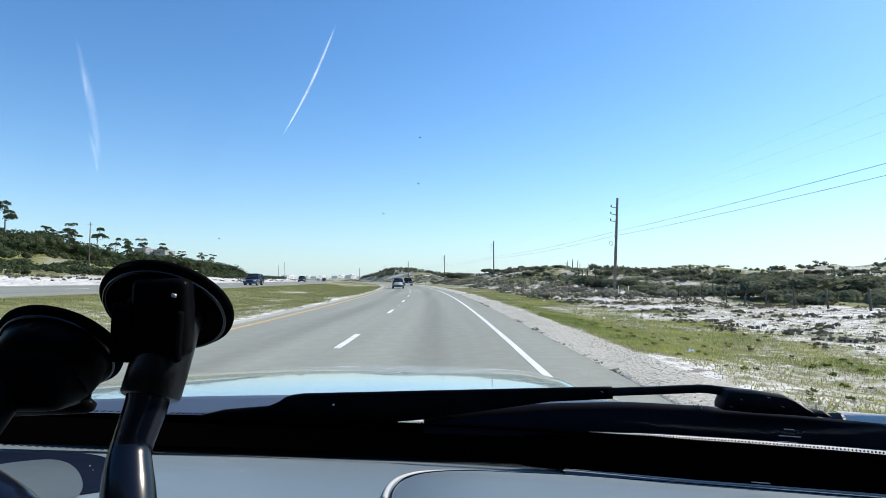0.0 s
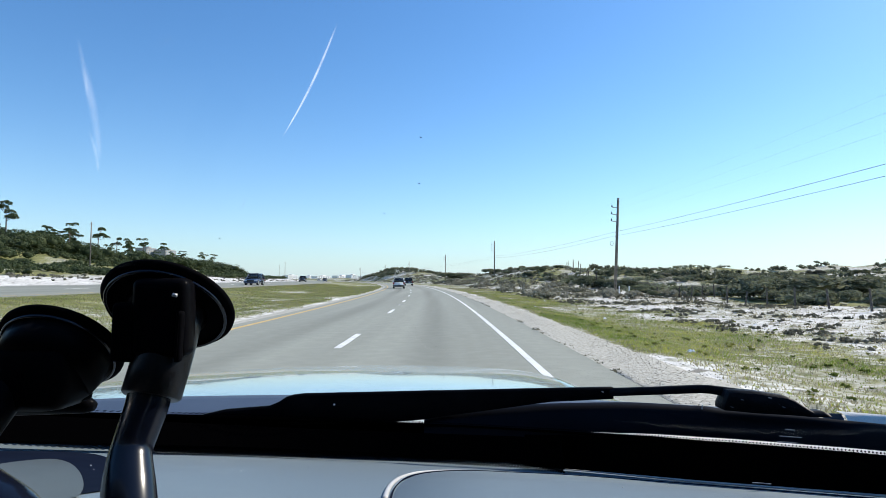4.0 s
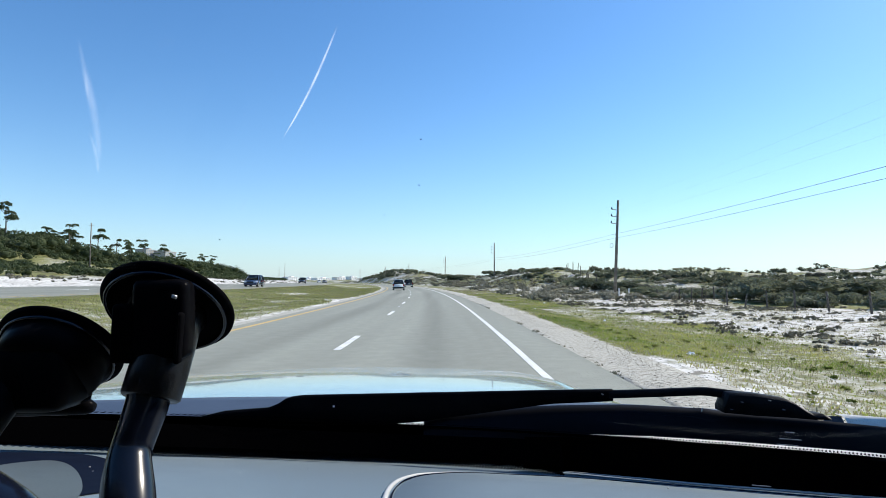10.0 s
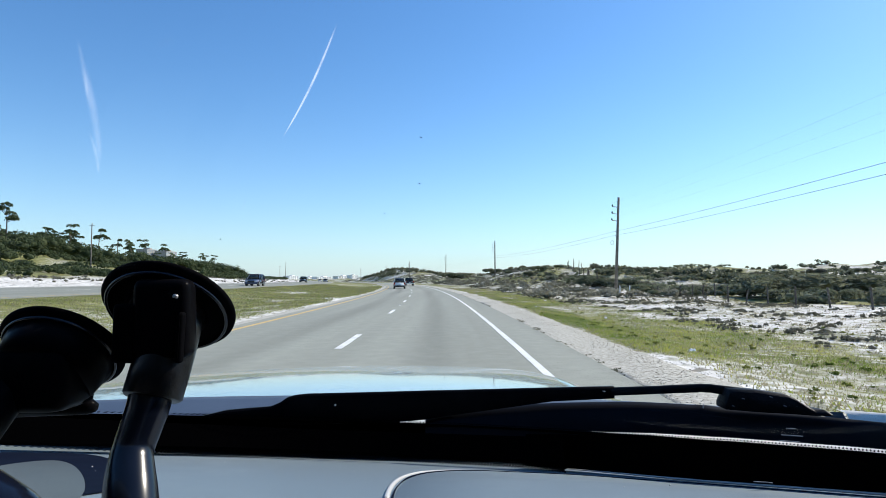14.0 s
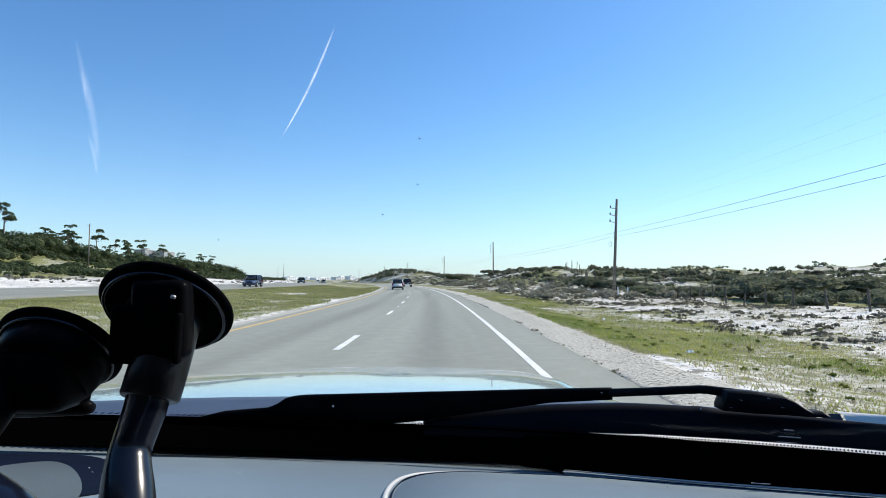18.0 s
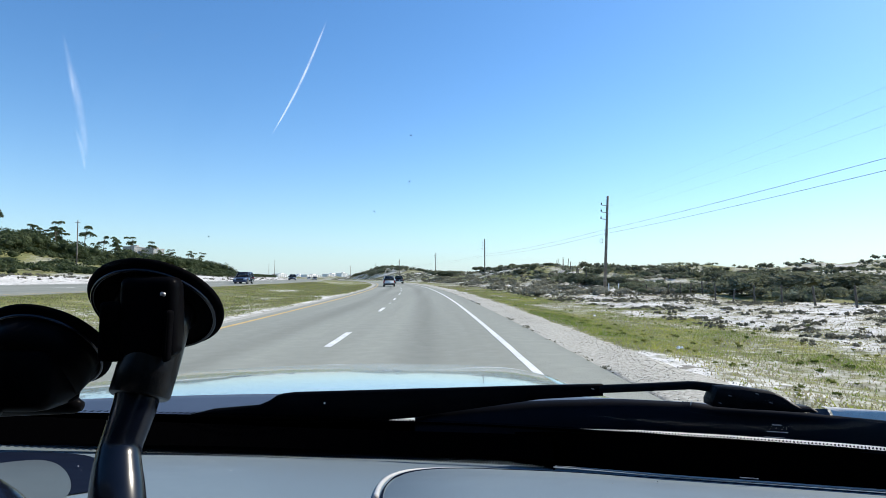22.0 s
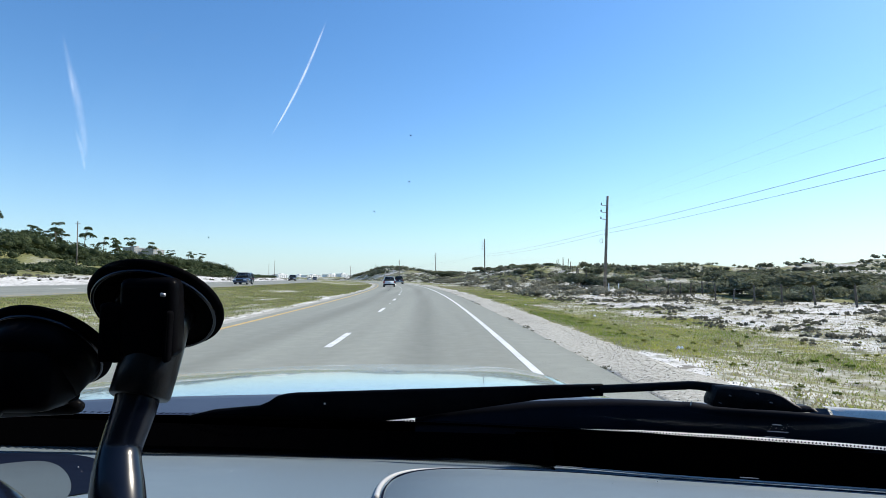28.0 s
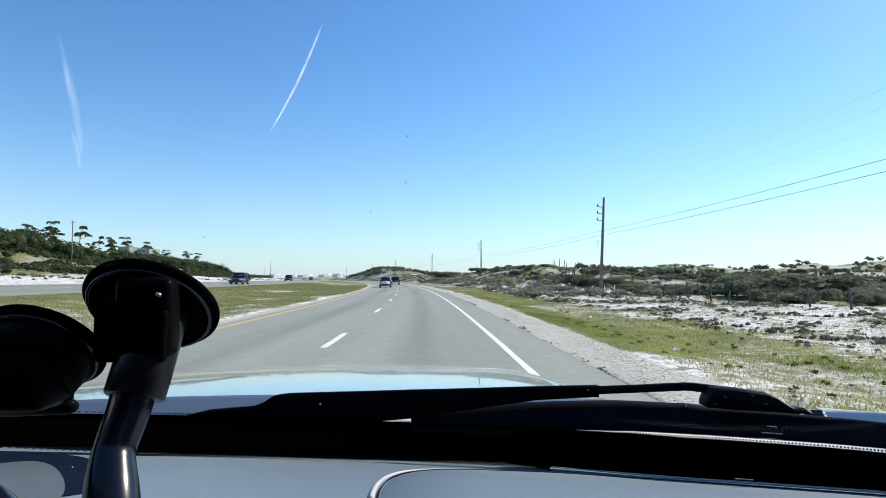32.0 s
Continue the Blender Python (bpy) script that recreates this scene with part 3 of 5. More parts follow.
# the ones that stand out along the fence and on the crest
for u, y, s, wide in ((22.0, 76, 1.5, 1.3), (24.0, 74, 1.2, 1.2), (23.6, 41, 1.5, 1.4), (27.0, 42, 1.75, 1.5), (31.0, 44, 1.5, 1.4), (22.4, 50, 1.0, 1.2), (22.9, 60, 1.1, 1.2), (27.5, 34, 1.1, 1.2), (31.5, 46, 1.4, 1.3), (16, 170, 2.0, 1.6), (19, 174, 1.7, 1.4), (22, 150, 1.2, 1.3)):
    set_bush(u, y, s, int(rg.integers(0, 3)), wide)
count = 0
while count < 270:
    y = 14 + 190 * rg.random() ** 1.5
    u = 19.5 + 55 * rg.random() ** 1.5
    if fbm(np.array(u / 5), np.array(y / 9), 21) < 0.36 + 0.22 * rg.random():
        continue
    if u < 20.5 + max(0.0, 30 - y) * 0.8:
        continue
    set_bush(u, y, rg.uniform(0.4, 0.95) * (1 + 0.2 * float(sm(28, 45, u))), int(rg.integers(0, 5)))
    count += 1


def scatter_stuff(name, seed, n, ufn, yfn, keep, sizes, leaves, lsize, material, label, category, squash=0.7):
    rg = np.random.default_rng(seed)
    V, Fq, Ft, nv = [], [], [], 0
    made = 0
    while made < n:
        u, y = ufn(rg), yfn(rg)
        if rg.random() > keep(u, y):
            continue
        made += 1
        h = rg.uniform(*sizes)
        x0, y0, z0 = spot(u, y)
        m = 4
        c = np.stack([x0 + rg.normal(0, h * 0.55, m), y0 + rg.normal(0, h * 0.55, m), z0 + rg.uniform(0.3, 0.6, m) * h], 1)
        r = rg.uniform(0.3, 0.5, m) * h * 1.15
        v, f = leaf_cloud(rg, c, r, leaves, lsize * h)
        cv, cf = lump_core(rg, c, r, squash, 1)
        V += [v, cv]
        Fq.append(f + nv)
        Ft.append(cf + nv + len(v))
        nv += len(v) + len(cv)
    me = quick_mesh(name, np.concatenate(V), material, np.concatenate(Fq), np.concatenate(Ft))
    tagged(new(name, me), label, category, kind="stuff")


def scrub_keep(u, y):
    return 0.15 + 0.85 * float(fbm(np.array(u / 9), np.array(y / 12), 31) > 0.46)


scatter_stuff("near_scrub", 11, 1100, lambda r: 20 + 60 * r.random() ** 1.2, lambda r: 12 + 150 * r.random(), lambda u, y: float(sm(19.5, 24, u - max(0.0, 30 - y) * 0.8)) * (0.25 + 0.75 * float(fbm(np.array(u / 5), np.array(y / 9), 21) > 0.45)), (0.35, 0.95), 120, 0.10, M["scrub"], "dark green scrub covering low dunes behind the fence", "scrub")
scatter_stuff("strip_tufts", 12, 2600, lambda r: 9 + 12 * r.random(), lambda r: 6 + 110 * r.random() ** 1.3, lambda u, y: 0.12 + 0.88 * float(fbm(np.array(u / 1.6), np.array(y / 2.4), 23) > 0.52), (0.04, 0.16), 30, 0.30, M["scrub_dry"], "grey tufts of sea grass on white sand", "scrub")
scatter_stuff("far_scrub", 1, 1500, lambda r: 40 + 230 * r.random() ** 1.5, lambda r: 60 + 420 * r.random() ** 1.3, lambda u, y: 0.25 + 0.75 * scrub_keep(u, y), (0.6, 1.5), 60, 0.16, M["scrub"], "dark green scrub covering the distant dunes", "scrub")
scatter_stuff("dune_scrub", 2, 2600, lambda r: 9 + 50 * r.random() ** 1.2, lambda r: 48 + 420 * r.random() ** 1.6, lambda u, y: 0.15 + 0.85 * float(fbm(np.array(u / 5), np.array(y / 9), 21) > 0.5), (0.2, 0.75), 50, 0.18, M["scrub_dry"], "grey-brown scrub on the sandy dunes", "scrub")
scatter_stuff("knoll_scrub", 13, 240, lambda r: 14 + 36 * r.random(), lambda r: 325 + 80 * r.random(), lambda u, y: 0.9, (1.0, 2.2), 60, 0.16, M["scrub"], "dark scrub on a far knoll", "scrub")
scatter_stuff("passed_scrub", 3, 320, lambda r: 20 + 70 * r.random() ** 1.4, lambda r: -380 + 385 * r.random(), scrub_keep, (0.9, 2.0), 60, 0.17, M["scrub"], "dark green scrub behind the wire fence", "scrub")
scatter_stuff("left_scrub", 5, 1700, lambda r: -44 - 50 * r.random() ** 0.9, lambda r: 15 + 480 * r.random() ** 1.3, lambda u, y: 0.1 + 0.9 * float(fbm(np.array(u / 8), np.array(y / 9), 61) > 0.47), (0.6, 1.7), 110, 0.10, M["tree_leaf"], "green coastal scrub beyond the far carriageway", "scrub")
scatter_stuff("left_wood", 6, 1150, lambda r: -74 - 150 * r.random() ** 1.5, lambda r: 45 + 800 * r.random() ** 1.45, lambda u, y: 0.9, (2.4, 5.2), 380, 0.055, M["tree_leaf"], "low dark green wood on a rise", "wood")
scatter_stuff("sand_tufts", 8, 330, lambda r: -34 - 14 * r.random(), lambda r: -40 + 300 * r.random() ** 1.3, lambda u, y: float(fbm(np.array(u / 6), np.array(y / 8), 41) > 0.5), (0.2, 0.5), 50, 0.17, M["scrub_dry"], "dry tufts on bare white sand", "scrub")


def blades(name, seed, n, u0, u1, y0, y1, h, material, label, power=1.6, need=0.45):
    """Grass: single bent blades, thick where the ground is grown over."""
    rg = np.random.default_rng(seed)
    u = rg.uniform(u0, u1, n * 2)
    y = y0 + (y1 - y0) * rg.random(n * 2) ** power
    ok = cover(u, y) + rg.normal(0, 0.12, n * 2) > need
    u, y = u[ok][:n], y[ok][:n]
    n = len(u)
    p = np.stack([u + bend(y), y, land(u, y) - 0.01], 1)
    hh = h * rg.uniform(0.4, 1.3, n) * (0.5 + fbm(u / 1.1, y / 1.1, 51))
    a = rg.uniform(0, 2 * np.pi, n)
    side = np.stack([np.cos(a), np.sin(a), a * 0], 1) * (0.011 + 0.00035 * y[:, None].clip(0, 90)) 
    lean = np.stack([rg.normal(0, 0.35, n), rg.normal(0, 0.35, n), np.ones(n)], 1) * hh[:, None]
    v = np.stack([p - side, p + side, p + lean], 1).reshape(-1, 3)
    tagged(new(name, tris_mesh(name, v, np.arange(n * 3).reshape(-1, 3), material)), label, "grass", kind="stuff")


blades("verge_grass", 1, 130000, 3.8, 12, 3, 90, 0.050, M["grass"], "short green grass on the verge", need=0.60)
blades("verge_dry_grass", 2, 110000, 3.8, 20, 3, 100, 0.055, M["grass_dry"], "dry straw-coloured grass on the verge", need=0.32)
blades("median_grass", 3, 80000, -22, -6.8, 8, 130, 0.07, M["grass_dry"], "brownish grass on the median")
blades("median_green_grass", 4, 90000, -22, -6.8, 8, 130, 0.06, M["grass"], "green grass on the median")


def pebbles(name, seed, n, u0, u1, y0, y1, r, material, label):
    """Loose bits lying on the shoulder: squat six-cornered lumps."""
    rg = np.random.default_rng(seed)
    u = rg.uniform(u0, u1, n)
    y = y0 + (y1 - y0) * rg.random(n) ** 1.7
    s = r * rg.uniform(0.4, 1.6, n)
    c = np.stack([u + bend(y), y, np.maximum(land(u, y), np.where(u < 3.95, -0.025 + 0.03 * np.sin(((u - R_EDGE) / (3.95 - R_EDGE)).clip(0, 1) * 3.14), -9)) + s * 0.1], 1)
    d = np.array([(1, 0, 0), (0, 1, 0), (-1, 0, 0), (0, -1, 0), (0, 0, 0.45), (0, 0, -0.5)])
    v = c[:, None, :] + d[None] * s[:, None, None] * rg.uniform(0.7, 1.4, (n, 6, 1))
    f = np.array([(0, 1, 4), (1, 2, 4), (2, 3, 4), (3, 0, 4), (1, 0, 5), (2, 1, 5), (3, 2, 5), (0, 3, 5)])
    F = (np.arange(n)[:, None, None] * 6 + f[None]).reshape(-1, 3)
    tagged(new(name, tris_mesh(name, v.reshape(-1, 3), F, material)), label, "gravel", kind="stuff")


pebbles("gravel", 5, 9000, 2.7, 4.1, 3, 60, 0.010, M["shoulder"], "loose gravel and shell bits on the shoulder")
pebbles("shoulder_litter", 7, 320, 2.6, 4.3, 3, 60, 0.011, M["bark"], "dark twigs and clods on the shoulder")
scatter_stuff("kerb_tufts", 14, 260, lambda r: 2.58 + 0.16 * r.random(), lambda r: 5 + 60 * r.random() ** 1.3, lambda u, y: float(fbm(np.array(y / 1.4), np.array(3.0), 71) > 0.5), (0.03, 0.09), 24, 0.30, M["scrub_dry"], "dark dry grass along the asphalt's edge", "grass")
scatter_stuff("verge_weeds", 10, 500, lambda r: 4.2 + 9 * r.random(), lambda r: 5 + 70 * r.random() ** 1.4, lambda u, y: 0.9, (0.025, 0.075), 40, 0.34, M["grass"], "low green weeds in the verge", "weeds")


def scrap(seed, u, y, size):
    """A crumpled bit of litter."""
    rg = np.random.default_rng(seed)
    bm = bmesh.new()
    bmesh.ops.create_icosphere(bm, subdivisions=2, radius=size)
    for v in bm.verts:
        v.co = (v.co.x * rg.uniform(0.7, 1.5), v.co.y * rg.uniform(0.6, 1.2), max(-0.2 * size, v.co.z * rg.uniform(0.3, 1.0)))
    ob = link("paper_scrap", bm, M["sign_white"])
    ob.matrix_basis = pose(*spot(u, y, size * 0.2), 0, 0, rg.uniform(0, 360))
    tagged(ob, "crumpled white paper litter lying in the grass", "litter", "litter")


for k, (u, y, size) in enumerate(((5.1, 11.8, 0.075), (6.9, 24.0, 0.07), (5.6, 33.0, 0.06), (11.5, 21.0, 0.05), (8.4, 44.0, 0.08), (13.0, 52.0, 0.10))):
    scrap(k, u, y, size)


# ---- trees beyond the far carriageway ----
def pine(seed, h):
    """A bare-trunked pine with a flat ragged crown."""
    rg = np.random.default_rng(seed)
    root = empty("pine_tree")
    top = Vector((rg.normal(0, 0.4), rg.normal(0, 0.4), h * 0.9))
    mid = Vector((top.x * 0.3 + rg.normal(0, 0.2), top.y * 0.3, h * 0.5))
    part("trunk", sweep([(0, 0, -0.2), mid, top], [0.17, 0.12, 0.05]), M["bark"], root, "", True)
    C, Rr = [], []
    for i in range(7):
        z = h * rg.uniform(0.66, 0.98)
        a = rg.uniform(0, 6.28)
        r = rg.uniform(0.5, 1.7)
        tip = Vector((top.x + r * math.cos(a), top.y + r * math.sin(a), z + 0.25))
        part("limb", sweep([mid.lerp(top, max(0.0, (z - h * .5) / (h * .42)) * 0.8), tip], [0.05, 0.02], 5), M["bark"], root)
        C.append(tip)
        Rr.append(rg.uniform(0.55, 1.0))
    v, f = leaf_cloud(rg, np.array([c[:] for c in C]), np.array(Rr), 1100, 0.16, 0.55)
    ob = new("crown", tris_mesh("crown", v, f, M["tree_leaf"]))
    ob.parent = root
    return tagged(root, "tall slender pine with a flat ragged crown", "tree", "roadside pines")


PINE = [pine(i, 8.0 + i * 0.8) for i in range(3)]
spots = [(-86, 118, 0.62), (-92, 150, 0.7), (-97, 156, 0.75)]
for o, (u, y, s) in zip(PINE, spots):
    o.matrix_basis = pose(*spot(u, y)) @ Matrix.Scale(s, 4)
rg = np.random.default_rng(5)
for i in range(66):
    if i < 54:
        u, y, s = -84 - 60 * rg.random(), 90 + 260 * rg.random() ** 1.6, rg.uniform(0.85, 1.2)
    else:
        u, y, s = -48 - 22 * rg.random(), PASSED - 262 + 45 * rg.random(), rg.uniform(0.9, 1.2)
    src = PINE[i % 3]
    c = copy_thing(src, pose(*spot(u, y), 0, 0, rg.uniform(0, 360)))
    c.scale = (s, s, s)


# ---- poles and cables ----
POLE_Y0, POLE_STEP = 57.5, 73.0
POLE_U = {0: 18.4, 1: 18.6, 2: 18.2, 3: 16.5, 4: 18.0}
pole = empty("utility_pole")
part("shaft", tube((0, 0, -0.6), (0, 0, 9.75), 0.165, 0.11, 14), M["pole_wood"], pole, "", True)
for z, s in ((8.75, -1), (8.05, -1), (7.35, -1)):
    part("arm", tube((s * 0.09, 0, z), (s * 0.62, 0, z + 0.06), 0.045, 0.035, 8), M["steel"], pole)
    part("insulator", joined(tube((s * 0.60, 0, z + 0.06), (s * 0.60, 0, z + 0.30), 0.06, 0.035, 10), tube((s * .60, 0, z + .14), (s * .60, 0, z + .17), 0.085, 0.085, 10)), M["blackrubber"], pole)
part("cable_clamp", box(0.10, 0.30, 0.10, (-0.14, 0, 6.25), 0.02), M["steel"], pole)
part("cable_clamp", box(0.10, 0.30, 0.10, (-0.14, 0, 5.85), 0.02), M["steel"], pole)
part("ground_wire", tube((0.13, 0.05, 0), (0.105, 0.04, 7.5), 0.012, seg=6), M["wire"], pole)
tagged(pole, "weathered wooden utility pole with three short arms", "utility pole", "roadside poles")
POLES = []
for k in range(-5, 6):
    y = POLE_Y0 + POLE_STEP * k
    g = spot(POLE_U.get(k, 17.0), y)
    lean = 2.6 if k == 0 else ((k * 37) % 5 - 2) * 0.35
    m = pose(g[0], g[1], min(g[2], 0.6), 0, lean, ((k * 53) % 7 - 3) * 2)
    POLES.append((g[0], g[1], min(g[2], 0.6)))
    if k == -5:
        pole.matrix_basis = m
    else:
        copy_thing(pole, m)
coil = joined(*[sweep([(0.16 * math.cos(a), 0, 0.22 * math.sin(a)) for a in np.linspace(0, 2 * math.pi, 17)], 0.018, 5) for _ in (0,)])
c = link("cable_coil", coil, M["wire"])
c.location = (POLES[5][0] - 0.28, POLES[5][1] - 0.05, POLES[5][2] + 5.15)
tagged(c, "black cable coil hung on a wooden pole", "cable coil")


def cable(a, b, sag, r=0.017):
    t = np.linspace(0, 1, 25)
    return sweep([Vector(a).lerp(Vector(b), float(s)) - Vector((0, 0, 4 * sag * s * (1 - s))) for s in t], r, 6)


for a, b in zip(POLES, POLES[1:]):
    for dx, z, sag, r in ((-0.2, 6.25, 0.40, 0.010), (-0.2, 5.85, 0.46, 0.010), (-0.60, 9.05, 0.7, 0.002), (-0.60, 8.35, 0.7, 0.002), (-0.60, 7.65, 0.7, 0.002)):
        tagged(link("overhead_cable", cable((a[0] + dx, a[1], a[2] + z), (b[0] + dx, b[1], b[2] + z), sag, r), M["wire"]), "thin black overhead cable strung between wooden poles", "cable", "overhead cables")
# slender poles along the far side
fp = empty("far_pole")
part("shaft", tube((0, 0, -0.4), (0, 0, 9.0), 0.13, 0.08, 10), M["pole_wood"], fp, "", True)
part("arm", tube((-0.5, 0, 8.6), (0.5, 0, 8.6), 0.04, seg=6), M["steel"], fp)
tagged(fp, "slim wooden pole beyond the far carriageway", "utility pole", "far poles")
for i, (u, y) in enumerate(((-36, -96), (-38, -5), (-60, 104), (-44, 300), (-46, 375))):
    m = pose(*spot(u, y))
    if i == 0:
        fp.matrix_basis = m
    else:
        copy_thing(fp, m)

tagged(link("overhead_cable", cable((POLES[3][0] - 0.2, POLES[3][1], POLES[3][2] + 6.1), (float(bend(-96)) - 36.0, -96.0, ground_at(-36, -96) + 8.5), 1.1, 0.012), M["wire"]), "black cable strung across both carriageways", "cable", "overhead cables")

# ---- wire fence on the right ----
FENCE_U, FENCE_STEP = 18.6, 2.6
post = link("fence_post", tube((0, 0, -0.2), (0, 0, 1.0), 0.055, 0.045, 8), M["post_wood"])
tagged(post, "short dark wooden post of a wire fence", "fence post", "wire fence posts")
rg = np.random.default_rng(3)
prev = None
fence_pts = []
for i in range(30):
    y = -22 + FENCE_STEP * i
    g = Vector(spot(FENCE_U + 2.4 * float(sm(30, 54, y)) + rg.normal(0, 0.06), y))
    m = pose(*g, rg.normal(0, 2.5), rg.normal(0, 2.5), rg.uniform(0, 90)) @ Matrix.Diagonal((1, 1, rg.uniform(0.88, 1.1), 1))
    if i == 0:
        post.matrix_basis = m
    else:
        o = post.copy()
        scene.collection.objects.link(o)
        o.matrix_basis = m
    fence_pts.append(g)
for z in (0.45, 0.82):
    tagged(link("fence_wire", sweep([p + Vector((0, 0, z + 0.03 * ((i * 7) % 3 - 1))) for i, p in enumerate(fence_pts)], 0.004, 4), M["wire"]), "thin rusty fence wire between posts", "fence wire", "fence wires")
# two pale marker posts stand by the pole
for u, y in ((16.9, 52.0), (18.9, 55.0)):
    mk = link("marker_post", joined(tube((0, 0, -0.2), (0, 0, 0.88), 0.05, 0.05, 10), tube((0, 0, 0.88), (0, 0, 0.93), 0.05, 0.02, 10)), M["sign_white"])
    mk.matrix_basis = pose(*spot(u, y), 1.5, -1, 0)
    tagged(mk, "short pale marker post in the sand", "post", "marker posts")
# tall bare posts along the dunes ahead
tp = link("dune_post", tube((0, 0, -0.3), (0, 0, 2.0), 0.07, 0.06, 8), M["post_wood"])
tagged(tp, "bare grey post on a dune crest", "post", "dune posts")
for i in range(15):
    y = 76 + 4.6 * i
    m = pose(*spot(22.5 + 1.12 * i + 0.4 * math.sin(i * 1.9), y), rg.normal(0, 2), rg.normal(0, 2), 0)
    if i == 0:
        tp.matrix_basis = m
    else:
        o = tp.copy()
        scene.collection.objects.link(o)
        o.matrix_basis = m


# ---- signs ----
def words(text, size, material, parent, at, name="lettering"):
    cu = bpy.data.curves.new(name, "FONT")
    cu.body, cu.size, cu.align_x, cu.align_y, cu.extrude = text, size, "CENTER", "CENTER", 0.001
    tmp = bpy.data.objects.new("tmp", cu)
    me = bpy.data.meshes.new_from_object(tmp)
    bpy.data.objects.remove(tmp)
    me.materials.clear()
    me.materials.append(material)
    ob = new(name, me)
    ob.parent = parent
    ob.matrix_basis = pose(*at, 90, 0, 0)
    return ob


def plate(w, h, at=(0, 0, 0), r=0.04, turn=0.0, t=0.006):
    """A thin upright sheet with rounded corners, facing -y."""
    bm = bmesh.new()
    pts = []
    for cx, cz, a0 in ((w / 2 - r, h / 2 - r, 0), (-w / 2 + r, h / 2 - r, 90), (-w / 2 + r, -h / 2 + r, 180), (w / 2 - r, -h / 2 + r, 270)):
        for k in range(5):
            a = radians(a0 + 22.5 * k)
            pts.append((cx + r * math.cos(a), 0, cz + r * math.sin(a)))
    f = bm.faces.new([bm.verts.new(p) for p in pts])
    g = bmesh.ops.extrude_face_region(bm, geom=[f])
    bmesh.ops.translate(bm, vec=(0, t, 0), verts=[v for v in g["geom"] if isinstance(v, bmesh.types.BMVert)])
    bmesh.ops.recalc_face_normals(bm, faces=bm.faces)
    bmesh.ops.transform(bm, matrix=Matrix.Translation(at) @ pose(0, 0, 0, 0, turn, 0), verts=bm.verts)
    return bm


def bars(parent, rows, material, y=-0.005):
    for x, z, w, h in rows:
        part("text_bar", box(w, 0.002, h, (x, y, z)), material, parent)


s = empty("emergency_sign", pose(*spot(5.95, PASSED + 64), 0, 0, 2))
part("post", box(0.07, 0.045, 3.0, (0, 0.035, 1.2), 0.008), M["sign_white"], s, "white sign post")
part("panel", plate(0.76, 0.61, (0, 0, 2.48)), M["sign_white"], s)
part("border", joined(box(0.68, 0.002, 0.012, (0, -0.004, 2.755)), box(0.68, 0.002, 0.012, (0, -0.004, 2.205)), box(0.012, 0.002, 0.54, (-0.35, -0.004, 2.48)), box(0.012, 0.002, 0.54, (0.35, -0.004, 2.48))), M["sign_blue"], s)
for tx, z in (("EMERGENCY", 2.64), ("STOPPING", 2.48), ("ONLY", 2.32)):
    words(tx, 0.125, M["sign_blue"], s, (0, -0.006, z))
tagged(s, "white roadside sign with blue lettering on one post", "road sign")

for u, y in ((4.3, PASSED - 233), (-7.6, PASSED - 233)):
    s = empty("orange_sign", pose(*spot(u, y)))
    part("panel", plate(0.92, 0.92, (0, 0, 2.5), 0.04, 45), M["sign_orange"], s)
    for x in (-0.28, 0.28):
        part("post", box(0.05, 0.05, 2.6, (x, 0.04, 1.2), 0.008), M["steel"], s)
    for tx, z in (("ROAD", 2.70), ("WORK", 2.50), ("1 MILE", 2.30)):
        words(tx, 0.17, M["sign_black"], s, (0, -0.006, z))
    tagged(s, "orange diamond roadworks sign on two posts", "road sign", "roadworks signs")

s = empty("u_turn_sign", pose(*spot(-7.9, PASSED - 72)))
part("panel", plate(0.76, 0.76, (0, 0, 2.75), 0.05), M["sign_white"], s)
part("ring", sweep([(0.30 * math.cos(a), -0.006, 2.75 + 0.30 * math.sin(a)) for a in np.linspace(0, 2 * math.pi, 33)], 0.03, 6), M["sign_black"], s)
part("arrow", joined(sweep([(0.12, -0.006, 2.60), (0.12, -0.006, 2.78), (0.09, -0.006, 2.86), (0, -0.006, 2.89), (-0.08, -0.006, 2.86), (-0.10, -0.006, 2.74)], 0.028, 6), tube((-0.10, -0.006, 2.75), (-0.10, -0.006, 2.62), 0.075, 0.005, 6)), M["sign_black"], s)
part("slash", sweep([(-0.2, -0.012, 2.95), (0.2, -0.012, 2.55)], 0.026, 6), M["sign_black"], s)
part("lower_panel", plate(0.76, 0.42, (0, 0, 2.13), 0.04), M["sign_white"], s)
words("OFFICIAL", 0.13, M["sign_black"], s, (0, -0.006, 2.22))
words("USE ONLY", 0.12, M["sign_black"], s, (0, -0.006, 2.06))
part("post", box(0.06, 0.05, 3.3, (0, 0.035, 1.45), 0.008), M["steel"], s)
tagged(s, "white no U-turn sign with a lower plate on one post", "road sign")

s = empty("guide_sign", pose(*spot(-8.6, PASSED - 85)))
part("panel", plate(1.5, 0.9, (0, 0, 2.5), 0.06), M["sign_white"], s)
bars(s, ((0, 2.72, 1.1, 0.10), (0, 2.50, 0.9, 0.10), (0, 2.28, 1.0, 0.10)), M["sign_blue"])
for x in (-0.5, 0.5):
    part("post", box(0.06, 0.05, 3.0, (x, 0.035, 1.3), 0.008), M["steel"], s)
tagged(s, "white guide sign on two steel posts in the median", "road sign")

